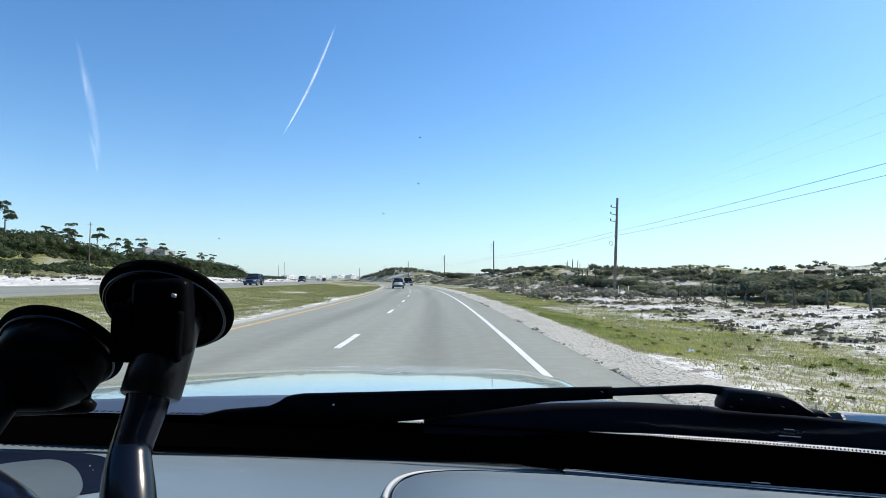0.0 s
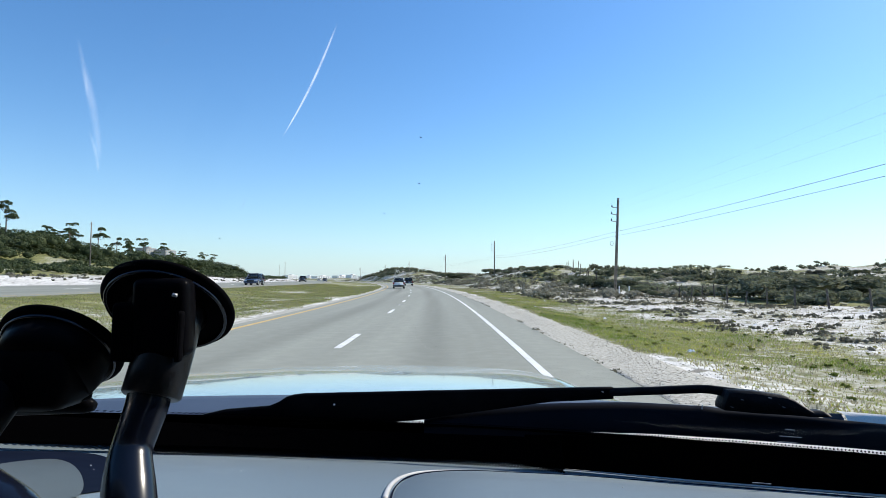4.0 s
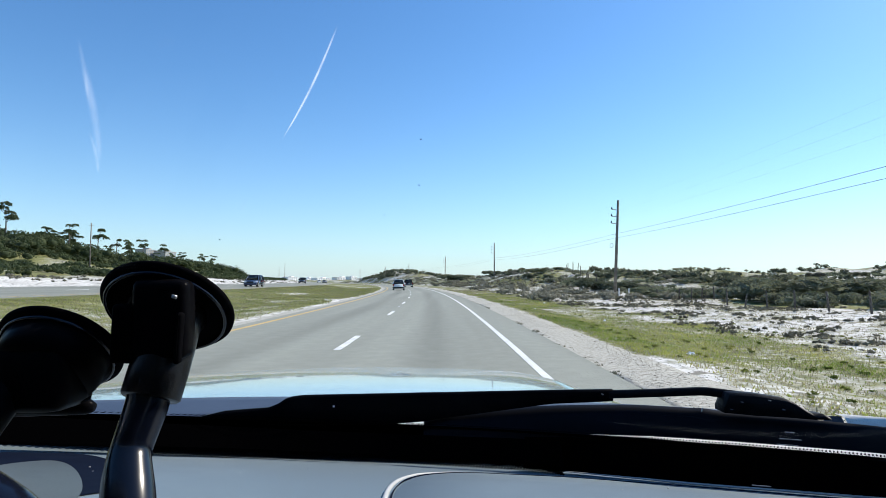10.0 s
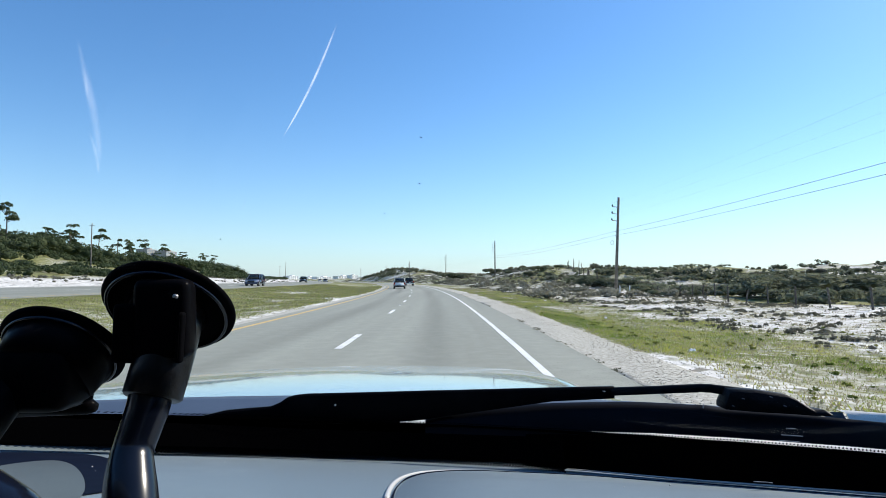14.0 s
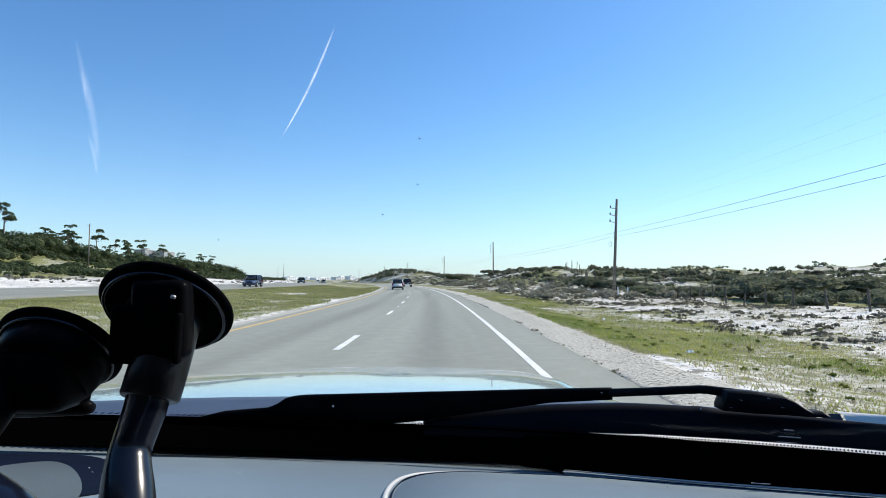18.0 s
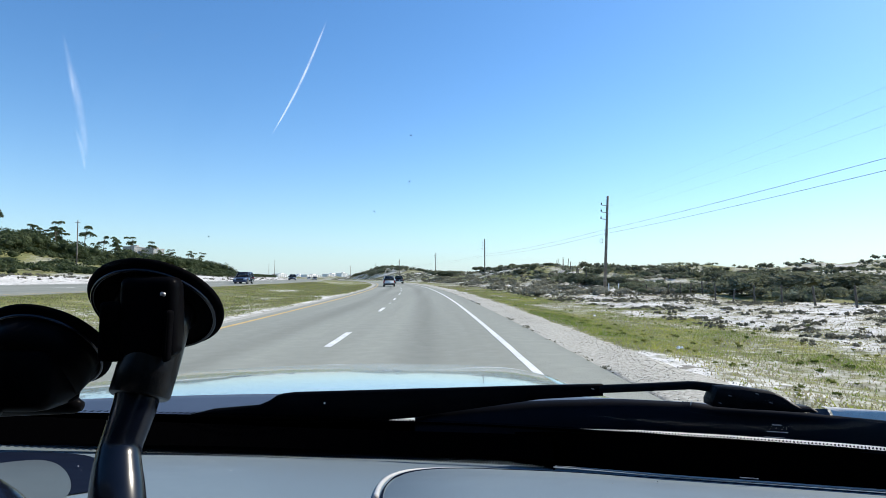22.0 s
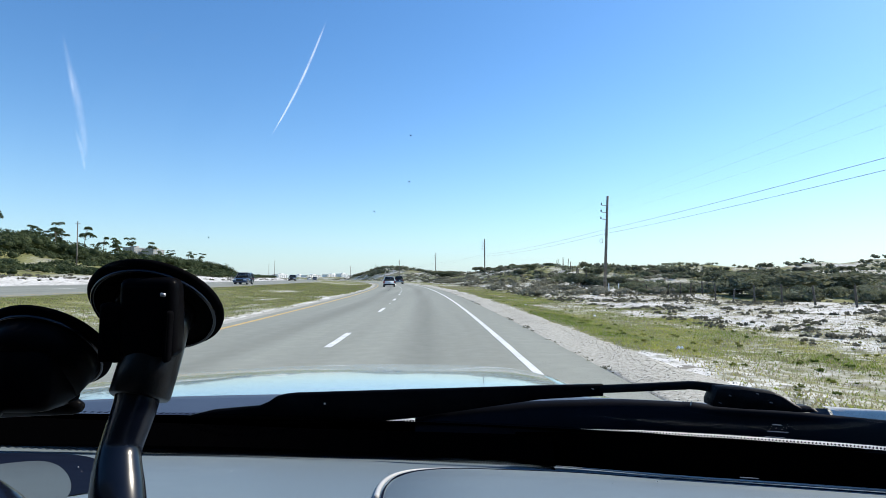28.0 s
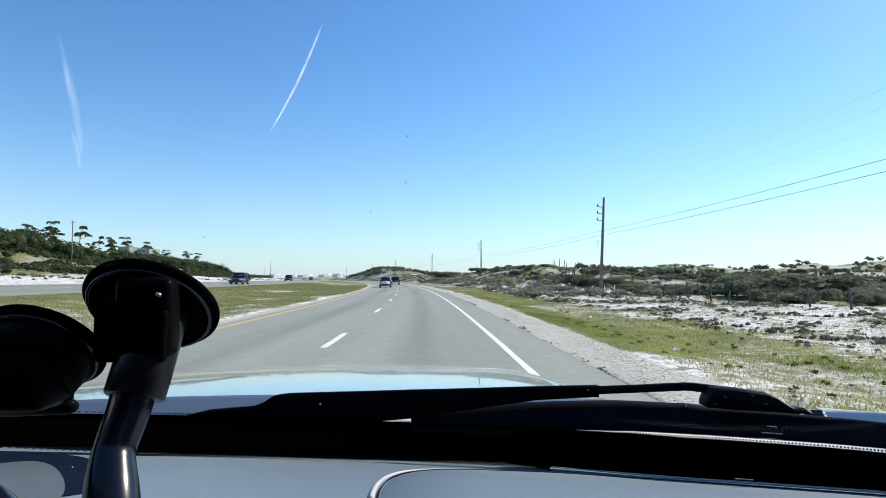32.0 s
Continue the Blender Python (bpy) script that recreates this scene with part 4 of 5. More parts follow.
s = empty("leaning_sign", pose(*spot(6.3, PASSED - 92), 0, 12, 0))
part("panel", plate(1.5, 0.85, (0, 0, 2.1), 0.06), M["sign_white"], s)
bars(s, ((0, 2.36, 1.1, 0.09), (0, 2.2, 0.7, 0.07), (0, 2.03, 1.0, 0.09), (0, 1.87, 0.8, 0.07)), M["sign_black"])
for x in (-0.55, 0.5):
    part("post", box(0.06, 0.05, 2.9, (x, 0.035, 1.2), 0.008), M["post_wood"], s)
tagged(s, "white sign leaning on two bent posts in the sand", "road sign")

s = empty("roadside_sign", pose(*spot(5.9, PASSED + 337)))
part("panel", plate(0.61, 0.76, (0, 0, 2.5), 0.04), M["sign_white"], s)
bars(s, ((0, 2.72, 0.36, 0.06), (0, 2.60, 0.42, 0.06), (0, 2.46, 0.40, 0.05), (0, 2.32, 0.30, 0.06)), M["sign_black"])
part("post", box(0.07, 0.05, 3.0, (0, 0.035, 1.2), 0.008), M["steel"], s)
tagged(s, "white upright rectangular sign on one post", "road sign")


# ---- vehicles ----
PAINT = {}


def paint(name, col, metal=0.4):
    if name not in PAINT:
        PAINT[name] = mat("paint_" + name, col, 0.32, metal, tuple(c * 1.15 for c in col), 1.5, 0.5, coat=1.0)
    return PAINT[name]


def loft(profile, width, taper_top, bevel=0.04):
    """A body from a side outline (y along, z up), drawn in towards its top."""
    bm = bmesh.new()
    zs = [p[1] for p in profile]
    z0, z1 = min(zs), max(zs)
    L, Rr = [], []
    for y, z in profile:
        w = width / 2 * (1 - taper_top * ((z - z0) / (z1 - z0)) ** 1.5)
        L.append(bm.verts.new((-w, y, z)))
        Rr.append(bm.verts.new((w, y, z)))
    n = len(profile)
    bm.faces.new(L)
    bm.faces.new(Rr[::-1])
    for i in range(n):
        bm.faces.new((L[i], Rr[i], Rr[(i + 1) % n], L[(i + 1) % n]))
    bmesh.ops.recalc_face_normals(bm, faces=bm.faces)
    if bevel:
        bmesh.ops.bevel(bm, geom=bm.edges[:], offset=bevel, segments=2, affect="EDGES", clamp_overlap=True)
    return bm


def vehicle(kind, colour, label, m):
    """A parked or driving car. It faces +y. kind: suv, sedan, pickup."""
    L, W, H = {"suv": (4.7, 1.86, 1.70), "sedan": (4.7, 1.80, 1.42), "pickup": (5.8, 2.0, 1.88)}[kind]
    root = empty({"suv": "suv", "sedan": "sedan_car", "pickup": "pickup_truck"}[kind], m)
    a, b = -L / 2, L / 2
    lift = {"suv": 0.26, "sedan": 0.2, "pickup": 0.36}[kind]
    belt = {"suv": 0.98, "sedan": 0.86, "pickup": 1.12}[kind]
    p = colour
    low = [(a + 0.03, lift + 0.1), (a, belt - 0.25), (a + 0.06, belt), (b - 1.3, belt), (b - 0.25, belt - 0.12), (b, belt - 0.32), (b - 0.02, lift + 0.05), (b - 0.3, lift), (a + 0.3, lift)]
    body = part("body", loft(low, W, 0.10, 0.05), p, root, "", True)
    if kind == "suv":
        cab = [(a + 0.10, belt - 0.02), (a + 0.32, H - 0.06), (a + 0.55, H), (0.55, H), (b - 1.85, H - 0.06), (b - 1.15, belt - 0.02)]
    elif kind == "sedan":
        cab = [(a + 0.35, belt - 0.02), (a + 1.15, H - 0.05), (a + 1.5, H), (0.15, H), (0.45, H - 0.05), (b - 1.25, belt - 0.02)]
    else:
        cab = [(-0.55, belt - 0.02), (-0.45, H - 0.05), (-0.3, H), (0.85, H), (1.05, H - 0.05), (b - 1.55, belt - 0.02)]
    part("cabin", loft(cab, W * 0.97, 0.24, 0.05), M["carglass"], root, "dark tinted windows", True)
    top = [(y * 1.0, z) for y, z in cab if z > H - 0.08]
    part("roof", box(W * 0.73, top[-1][0] - top[0][0] - 0.05, 0.06, (0, (top[0][0] + top[-1][0]) / 2, H - 0.005), 0.025), p, root)
    yb, yf = cab[0][0], cab[-1][0]
    for sx in (-1, 1):
        for (y0, z0), (y1, z1) in ((cab[0], cab[1]), (cab[-1], cab[-2]), (((yb + yf) / 2 - 0.1, belt), ((yb + yf) / 2 - 0.1, H))):
            w0, w1 = W / 2 * 0.965, W / 2 * 0.97 * 0.77
            part("pillar", sweep([(sx * w0, y0, z0), (sx * w1, y1, z1)], 0.045, 6), p, root)
        part("mirror", box(0.18, 0.10, 0.14, (sx * (W / 2 + 0.09), yf - 0.35, belt + 0.08), 0.03), p, root)
    for y in (a + 0.95, b - 0.98):
        for sx in (-1, 1):
            r = {"suv": 0.36, "sedan": 0.32, "pickup": 0.40}[kind]
            x = sx * (W / 2 - 0.11)
            t = part("wheel", tube((x - 0.12, y, r), (x + 0.12, y, r), r, seg=24), M["tyre"], root, "black tyre", True)
            part("rim", joined(tube((x + sx * 0.10, y, r), (x + sx * 0.135, y, r), r * 0.62, r * 0.56, 18), *[box(0.02, 0.05, r * 0.5, (x + sx * 0.138, y + math.sin(k * 1.2566) * r * 0.3, r + math.cos(k * 1.2566) * r * 0.3), 0, None) for k in range(5)]), M["rim"], t)
            part("wheel_arch", tube((sx * (W / 2 - 0.02), y, r + 0.02), (sx * (W / 2 + 0.012), y, r + 0.02), r + 0.07, seg=24), M["tyre"], root)
    for sx in (-1, 1):
        part("tail_lamp", box(0.20, 0.06, 0.32 if kind != "sedan" else 0.16, (sx * (W / 2 - 0.13), a + 0.02, belt - 0.16), 0.02), M["tail"], root)
        part("headlamp", box(0.36, 0.08, 0.18, (sx * (W / 2 - 0.26), b - 0.06, belt - 0.30), 0.03), M["lamp"], root)
    part("grille", box(W * 0.5, 0.05, 0.24, (0, b - 0.01, belt - 0.36), 0.02), M["chrome"] if kind == "pickup" else M["tyre"], root)
    part("rear_bumper", box(W * 0.96, 0.16, 0.22, (0, a + 0.0, lift + 0.16), 0.05), M["chrome"] if kind == "pickup" else M["tyre"], root)
    part("front_bumper", box(W * 0.96, 0.16, 0.22, (0, b - 0.03, lift + 0.14), 0.05), M["chrome"] if kind == "pickup" else p, root)
    part("number_plate", box(0.32, 0.02, 0.16, (0, a - 0.035, belt - 0.28), 0.005), M["plate"], root)
    part("rear_window", box(W * 0.66, 0.03, 0.34, (0, cab[0][0] + 0.12, belt + 0.26), 0.02, pose(0, 0, 0, -22 if kind == "suv" else -8, 0, 0)), M["carglass"], root) if kind == "suv" else None
    return tagged(root, label, {"suv": "car", "sedan": "car", "pickup": "truck"}[kind])


def on_road(u, y, z=0.0, turn=0.0):
    d = (float(bend(y + 1)) - float(bend(y - 1))) / 2
    return pose(float(bend(y)) + u, y, z, 0, 0, math.degrees(math.atan(-d)) + turn)


SILVER, WHITE, BLACK = paint("silver", (0.52, 0.53, 0.54)), paint("white", (0.78, 0.78, 0.78), 0.0), paint("black", (0.012, 0.012, 0.014))
NAVY, GREY, MAROON = paint("navy", (0.02, 0.035, 0.08)), paint("grey", (0.16, 0.16, 0.165)), paint("maroon", (0.09, 0.012, 0.015))
vehicle("suv", WHITE, "white SUV with dark rear window on the highway", on_road(-3.85, 93))
vehicle("pickup", BLACK, "dark pickup truck ahead in the lane", on_road(-0.35, 142))
vehicle("suv", NAVY, "dark blue SUV coming along the far carriageway", on_road(-25.0, 84, 0.54, 180))
vehicle("sedan", GREY, "grey car coming along the far carriageway", on_road(-25, 236, 0.54, 180))
vehicle("suv", BLACK, "black SUV coming along the far carriageway", on_road(-29.5, 168, 0.72, 180))
vehicle("sedan", WHITE, "white car coming along the far carriageway", on_road(-25, 318, 0.54, 180))
# the row on the sand
for kind, col, u, y, turn, lab in (("sedan", MAROON, 12.0, -82, 70, "dark red sedan parked on pale sand"), ("suv", NAVY, 12.5, -76, 62, "dark blue SUV parked on pale sand"),
                                   ("suv", BLACK, 13.0, -70, 65, "black SUV parked in the row"), ("suv", SILVER, 13.0, -64.5, 60, "silver SUV parked beside a pickup"),
                                   ("pickup", GREY, 12.5, -75 + 16.5, 65, "grey pickup with chrome grille parked on sand"), ("sedan", BLACK, 12.0, -50, 80, "black sedan parked at the end of the row")):
    vehicle(kind, col, lab, pose(*spot(u, PASSED + y, 0.02), 0, 0, turn))


# ---- buildings far ahead ----
def block(w, d, storeys, x, y, bays, label, wall="white_wall"):
    h = storeys * 2.6
    root = empty("apartment_building", pose(x, y, -1.0, 0, 0, math.degrees(math.atan2(-x, y)) + 58))
    part("wall", box(w, d, h, (0, 0, h / 2)), M[wall], root)
    part("roof", box(w * 1.02, d * 1.05, 0.9, (0, 0, h + 0.4)), M[wall], root)
    part("roof_hut", box(w * 0.25, d * 0.5, 3.0, (w * 0.12, 0, h + 2.2)), M[wall], root)
    win = None
    for s in range(storeys):
        for b in range(bays):
            bw = w / bays
            ob = new("window", win) if win else part("window", box(bw * 0.62, 0.5, 1.7, (0, -d / 2, 0)), M["window_hazed"], root)
            win = win or ob.data
            ob.parent = root
            ob.location = (-w / 2 + bw * (b + 0.5), 0, s * 2.6 + 1.5)
    return tagged(root, label, "building", "coastal apartment blocks")


for x, y, w, st in ((-520, 1950, 40, 6), (-470, 2000, 28, 5), (-420, 1980, 60, 5), (-360, 2020, 50, 6), (-318, 2000, 26, 7), (-275, 2060, 54, 5), (-230, 2100, 44, 4)):
    block(w * 1.5, 22, st, x, y, max(5, int(w / 7)), "pale apartment block far along the coast")
block(30, 20, 21, -512, 985, 5, "tall grey-beige apartment tower above the trees", "tower_wall")
block(34, 20, 20, -486, 1000, 5, "tall grey-beige apartment tower above the trees", "tower_wall")


# ---- the car that carries the phone ----
CX = -0.20                      # its middle line
car = empty("passenger_car", pose(CX, -0.6, 0))
bpy.context.view_layer.update()


def fixed(name, bm, material, parent, label="", smooth=False):
    """A part given in world places, hung under its thing."""
    ob = link(name, bm, material, parent, label, smooth)
    if parent is car:
        ob.matrix_parent_inverse = Matrix.Translation((-CX, 0.6, 0))
    return ob


def sheet(fn, us, vs, thick=0.0):
    """A curved panel: fn(u, v) gives its places."""
    bm = bmesh.new()
    g = [[bm.verts.new(fn(u, v)) for u in us] for v in vs]
    for r0, r1 in zip(g, g[1:]):
        for i in range(len(us) - 1):
            bm.faces.new((r0[i], r0[i + 1], r1[i + 1], r1[i]))
    if thick:
        bmesh.ops.recalc_face_normals(bm, faces=bm.faces)
        top = max(v.co.z for v in bm.verts)
        bmesh.ops.solidify(bm, geom=bm.faces[:], thickness=thick)
        if max(v.co.z for v in bm.verts) > top + thick * 0.5:
            bmesh.ops.translate(bm, vec=(0, 0, -thick), verts=bm.verts)
    return bm


def glass_y(x, z):
    return (1.516 - z) / 0.365 - 0.316 * (x + 0.2) ** 2


def frit_top(x):
    w = max(x, -0.62)
    y = 0.979 + 0.003 * w - 0.686 * w * w
    return y, 1.516 - 0.365 * (y + 0.316 * (x + 0.2) ** 2)


def dash_edge(x):
    return 1.08 - (0.76 if x < 0 else 0.66) * max(x, -0.66) ** 2


def dash_z(x, y):
    """The dashboard falls away a little towards the glass."""
    return 1.150 - 0.20 * (y - 0.70) + 0.12 * min(x, 0.0) ** 2


def hood_pt(x, y):
    c = (x - CX) / 0.9
    side = max(0.0, abs(x - CX) - 0.78)
    f = y - 1.215
    z = 1.1392 - 0.0205 * f - 0.0505 * f * f - 0.034 * c * c * min(1.0, y - 0.9) - 0.55 * max(0.0, x - 0.22) ** 2 - 3.0 * max(0.0, y - 2.34) ** 2 - 1.2 * side ** 2
    return (x, y - 0.07 * c * c * max(0.0, y - 1.2), z)


XS = np.linspace(-1.14, 0.74, 39)
fixed("hood", sheet(hood_pt, XS, np.linspace(1.20, 2.46, 44), 0.012), M["hood"], car, "pale silver hood with sky on its paint", True)
# a raised crease runs along either side of the hood
for s in (1,):
    fixed("hood_crease", sweep([Vector(hood_pt(CX + s * (0.52 + 0.05 * (y - 1)), y)) + Vector((0, 0, 0.001)) for y in np.linspace(1.25, 1.90, 14)], 0.004, 8, 3.5), M["hood"], car, "", True)


def cowl_pt(x, v):
    y = 1.05 + 0.165 * v
    c = (x - CX) / 0.9
    return (x, y, 1.150 + 0.003 * v - 0.03 * c * c)


fixed("cowl_panel", sheet(cowl_pt, XS, np.linspace(0, 1, 7), 0.01), M["cowl_grey"], car, "dark blue-grey cowl below the windscreen", True)


def ribbon(*rows):
    """A panel through rows of places, all of one length."""
    bm = bmesh.new()
    g = [[bm.verts.new(p) for p in r] for r in rows]
    for r0, r1 in zip(g, g[1:]):
        for i in range(len(r0) - 1):
            bm.faces.new((r0[i], r0[i + 1], r1[i + 1], r1[i]))
    return bm


def moved(row, x=0.0, y=0.0, z=0.0):
    return [(p[0] + x, p[1] + y, p[2] + z) for p in row]


def finer(row, n=4):
    """More places along a line of places, on a smooth curve through them."""
    p = [Vector(q) for q in row]
    res = []
    for i in range(len(p) - 1):
        a, b, c, d = p[max(i - 1, 0)], p[i], p[i + 1], p[min(i + 2, len(p) - 1)]
        for k in range(n):
            t = k / n
            res.append((0.5 * (2 * b + (c - a) * t + (2 * a - 5 * b + 4 * c - d) * t * t + (3 * b - a - 3 * c + d) * t ** 3))[:])
    return res + [p[-1][:]]


# raised black cover over the wiper's pivot
COVER = finer([(-0.0311, 0.9998, 1.1579), (-0.0185, 0.9999, 1.1627), (0.0058, 1.0, 1.1675), (0.0642, 0.9983, 1.1745), (0.122, 0.9939, 1.1793), (0.1835, 0.9859, 1.1843), (0.296, 0.9614, 1.1917), (0.3624, 0.9394, 1.1936), (0.395, 0.9258, 1.1942), (0.4122, 0.9178, 1.1954), (0.4507, 0.8971, 1.1938), (0.5116, 0.8533, 1.1968), (0.5544, 0.8073, 1.2003), (0.5694, 0.7848, 1.2026), (0.5962, 0.7167, 1.2113)])
fixed("cowl_cover", ribbon(moved(COVER, 0, 0.05, -0.03), moved(COVER, 0, 0.012, -0.003), COVER, moved(COVER, 0, -0.009, -0.004), moved(COVER, 0, -0.016, -0.012), moved(COVER, 0, -0.028, -0.045), moved(COVER, 0, -0.03, -0.10)), M["cover_skin"], car, "raised black plastic cover over the wiper pivot", True)
fixed("cover_joint", box(0.0012, 0.006, 0.007, (0.4056, 0.9044, 1.1965), 0.0004, pose(0, 0, 0, 0, 12, -22)), M["dash_edge"], car, "pale joint of the cover")
for slot, w in (((0.3954, 0.66, 1.2157), 0.0245), ((0.389, 0.655, 1.2108), 0.0235), ((0.401, 0.67, 1.221), 0.011), ((0.3282, 0.6, 1.1845), 0.0195)):
    fixed("cover_slot", box(w, 0.001, 0.0009, slot, 0, pose(0, 0, 0, 0, 4, 0)), M["slot_grey"], car)
FENDER = [(0.5854, 0.8436, 1.199), (0.5982, 0.8241, 1.2011), (0.6106, 0.8005, 1.2042), (0.6279, 0.7456, 1.212)]
fixed("fender_corner", ribbon(moved(FENDER, 0, 0.022, 0.001), FENDER, moved(FENDER, 0, -0.012, -0.016)), M["sunlit_cream"], car, "pale fender corner", True)
# small grey patch paints a glint at the cover's end
GLINT = [(0.5502, 0.8424, 1.2009), (0.5594, 0.8317, 1.2037), (0.5659, 0.8234, 1.2052)]
fixed("cover_end", ribbon(GLINT, moved(GLINT, 0.004, -0.004, -0.012)), M["slot_grey"], car, "grey patch standing for a glint at the cover's end", True)

# windscreen, its black edge with dots, and wipes on it
GX = np.linspace(-1.05, 0.56, 30)
ws = fixed("windscreen", sheet(lambda x, z: (x, glass_y(x, z), z), GX, np.linspace(1.09, 1.60, 18)), M["windscreen"], car, "clear windscreen with a few greasy wipes", True)
ws.visible_shadow = False


def band_pt(x, v):
    y0, z0 = frit_top(x)
    if v <= 1:
        y = y0 + 0.11 * v
        return (x, y - 0.002, 1.516 - 0.365 * (y + 0.316 * (x + 0.2) ** 2) - 0.003)
    y = y0 + 0.11
    z = 1.516 - 0.365 * (y + 0.316 * (x + 0.2) ** 2) - 0.003
    return (x, y - 0.002, z * (2 - v) + (dash_z(x, y) - 0.03) * (v - 1))


fixed("glass_edge_band", sheet(band_pt, np.linspace(-1.05, 0.66, 50), (0, 0.25, 0.5, 0.75, 1, 2), 0.003), M["frit_and_shade"], car, "black border of the windscreen")


def dot_rows(name, fn, x0, x1, step, size, rows, material):
    bm = bmesh.new()
    n = int((x1 - x0) / step)
    for r in range(rows):
        for i in range(n):
            x = x0 + (i + 0.5 * (r % 2)) * step
            c = Vector(fn(x, r))
            s = size * (1 - 0.22 * r)
            d = Vector((0, 0.94, -0.34))
            bm.faces.new([bm.verts.new(c + Vector((s * math.cos(a), 0, 0)) - d * s * math.sin(a)) for a in np.linspace(0, 2 * math.pi, 7)[:-1]])
    return fixed(name, bm, material, car)


def dot_top(x, r):
    y, z = frit_top(x)
    k = 0.0062 * (r + 0.6)
    return (x, y - k * 0.94, z + k * 0.34 - 0.002)


# black sheet added for the shade between wiper and glass border
GAP_SHADE = [(-0.4239, 0.9598, 1.1663), (-0.3459, 0.977, 1.1567), (-0.2545, 0.9917, 1.1494), (-0.1404, 1.0032, 1.1461), (-0.0822, 1.0064, 1.1453), (-0.0314, 1.0078, 1.145), (0.0157, 1.0079, 1.1454)]
fixed("cowl_gutter", ribbon(GAP_SHADE, moved(GAP_SHADE, 0, -0.004, -0.020), moved(GAP_SHADE, 0, -0.006, -0.06)), M["frit_and_shade"], car, "added black sheet for the shaded gap below the wiper", True)
# white sheet added to stand for the sunlit gap under the blade
LIP = [(-0.094, 1.0279, 1.1544), (-0.0591, 1.0292, 1.1551), (-0.0261, 1.0298, 1.1559)]
fixed("cowl_lip", ribbon(moved(LIP, 0, 0.05, 0.002), moved(LIP, 0, -0.012, -0.022)), M["sign_white"], car, "white strip standing for sunlit cowl")
dot_rows("edge_dots", dot_top, -0.98, 0.62, 0.0075, 0.0033, 3, M["frit_and_shade"])


def dotted(row, size, step, row2=None):
    """Round black dots along a line of places, facing the seats."""
    bm = bmesh.new()
    pts = [Vector(p) for p in row]
    left = 0.0
    for a, b in zip(pts, pts[1:]):
        d = (b - a).length
        while left < d:
            c = a.lerp(b, left / d)
            bm.faces.new([bm.verts.new(c + Vector((size * math.cos(k), 0, size * math.sin(k)))) for k in np.linspace(0, 2 * math.pi, 9)[:-1]])
            left += step
        left -= d
    return bm


# added cream strip stands for sunlight on the cowl, above the glass's dotted border
SUNLINE = finer([(0.2296, 0.9055, 1.1573), (0.2744, 0.8941, 1.1577), (0.3134, 0.8818, 1.1592), (0.3505, 0.8678, 1.16), (0.3854, 0.8519, 1.1613), (0.4178, 0.8343, 1.1637), (0.4742, 0.7936, 1.1691), (0.5177, 0.7457, 1.1771), (0.5388, 0.709, 1.1835), (0.5529, 0.6665, 1.1914)])
SUNLINE = [tuple(Vector(EYE).lerp(Vector(p), 0.965)) for p in SUNLINE]
N = len(SUNLINE)
GROW = [min(1.0, i / (0.40 * N)) for i in range(N)]
fixed("sunlit_edge", ribbon([(x * (1 + 0.010 * g), y * (1 + 0.010 * g), z + 0.0004) for g, (x, y, z) in zip(GROW, SUNLINE)], [(x, y, z - 0.0022 * g) for g, (x, y, z) in zip(GROW, SUNLINE)]), M["sunlit_cream"], car, "thin pale strip standing for sunlit cowl")
fixed("edge_dots", dotted(moved(SUNLINE, 0, -0.002, 0.0001), 0.0013, 0.0042), M["frit_and_shade"], car)
fixed("edge_dots", dotted(moved(SUNLINE, 0.0021, -0.002, -0.0026), 0.0016, 0.0042), M["frit_and_shade"], car)
fixed("edge_dots", dotted([(-0.0807, 0.9884, 1.1511), (-0.0308, 0.9898, 1.1503)], 0.0016, 0.0052), M["frit_and_shade"], car)

# border's shadow built as a black band that breaks into dots above the dashboard
EDGE_SHADOW = finer([(-0.5652, 0.6666, 1.2047), (-0.5355, 0.7041, 1.1936), (-0.4719, 0.7674, 1.1738), (-0.3914, 0.8338, 1.1527), (-0.3039, 0.8855, 1.1355), (-0.1972, 0.9082, 1.1246), (-0.0738, 0.9062, 1.1209), (0.0135, 0.8738, 1.1264), (0.0942, 0.8384, 1.1331), (0.1384, 0.8121, 1.1381), (0.1634, 0.7814, 1.1439)])
fixed("glass_edge_foot", ribbon(moved(EDGE_SHADOW, 0, 0.02, 0.030), moved(EDGE_SHADOW, 0, 0.0, 0.0030), EDGE_SHADOW), M["frit_and_shade"], car, "black band standing for the border's shadow on the dashboard")
for k, (dz, r) in enumerate(((0.0002, 0.0024), (-0.0028, 0.0023), (-0.0056, 0.0020), (-0.0080, 0.0015))):
    fixed("edge_dots", dotted(moved(EDGE_SHADOW[11:], 0.0024 * (k % 2), -0.0005, dz), r, 0.0048), M["frit_and_shade"], car)


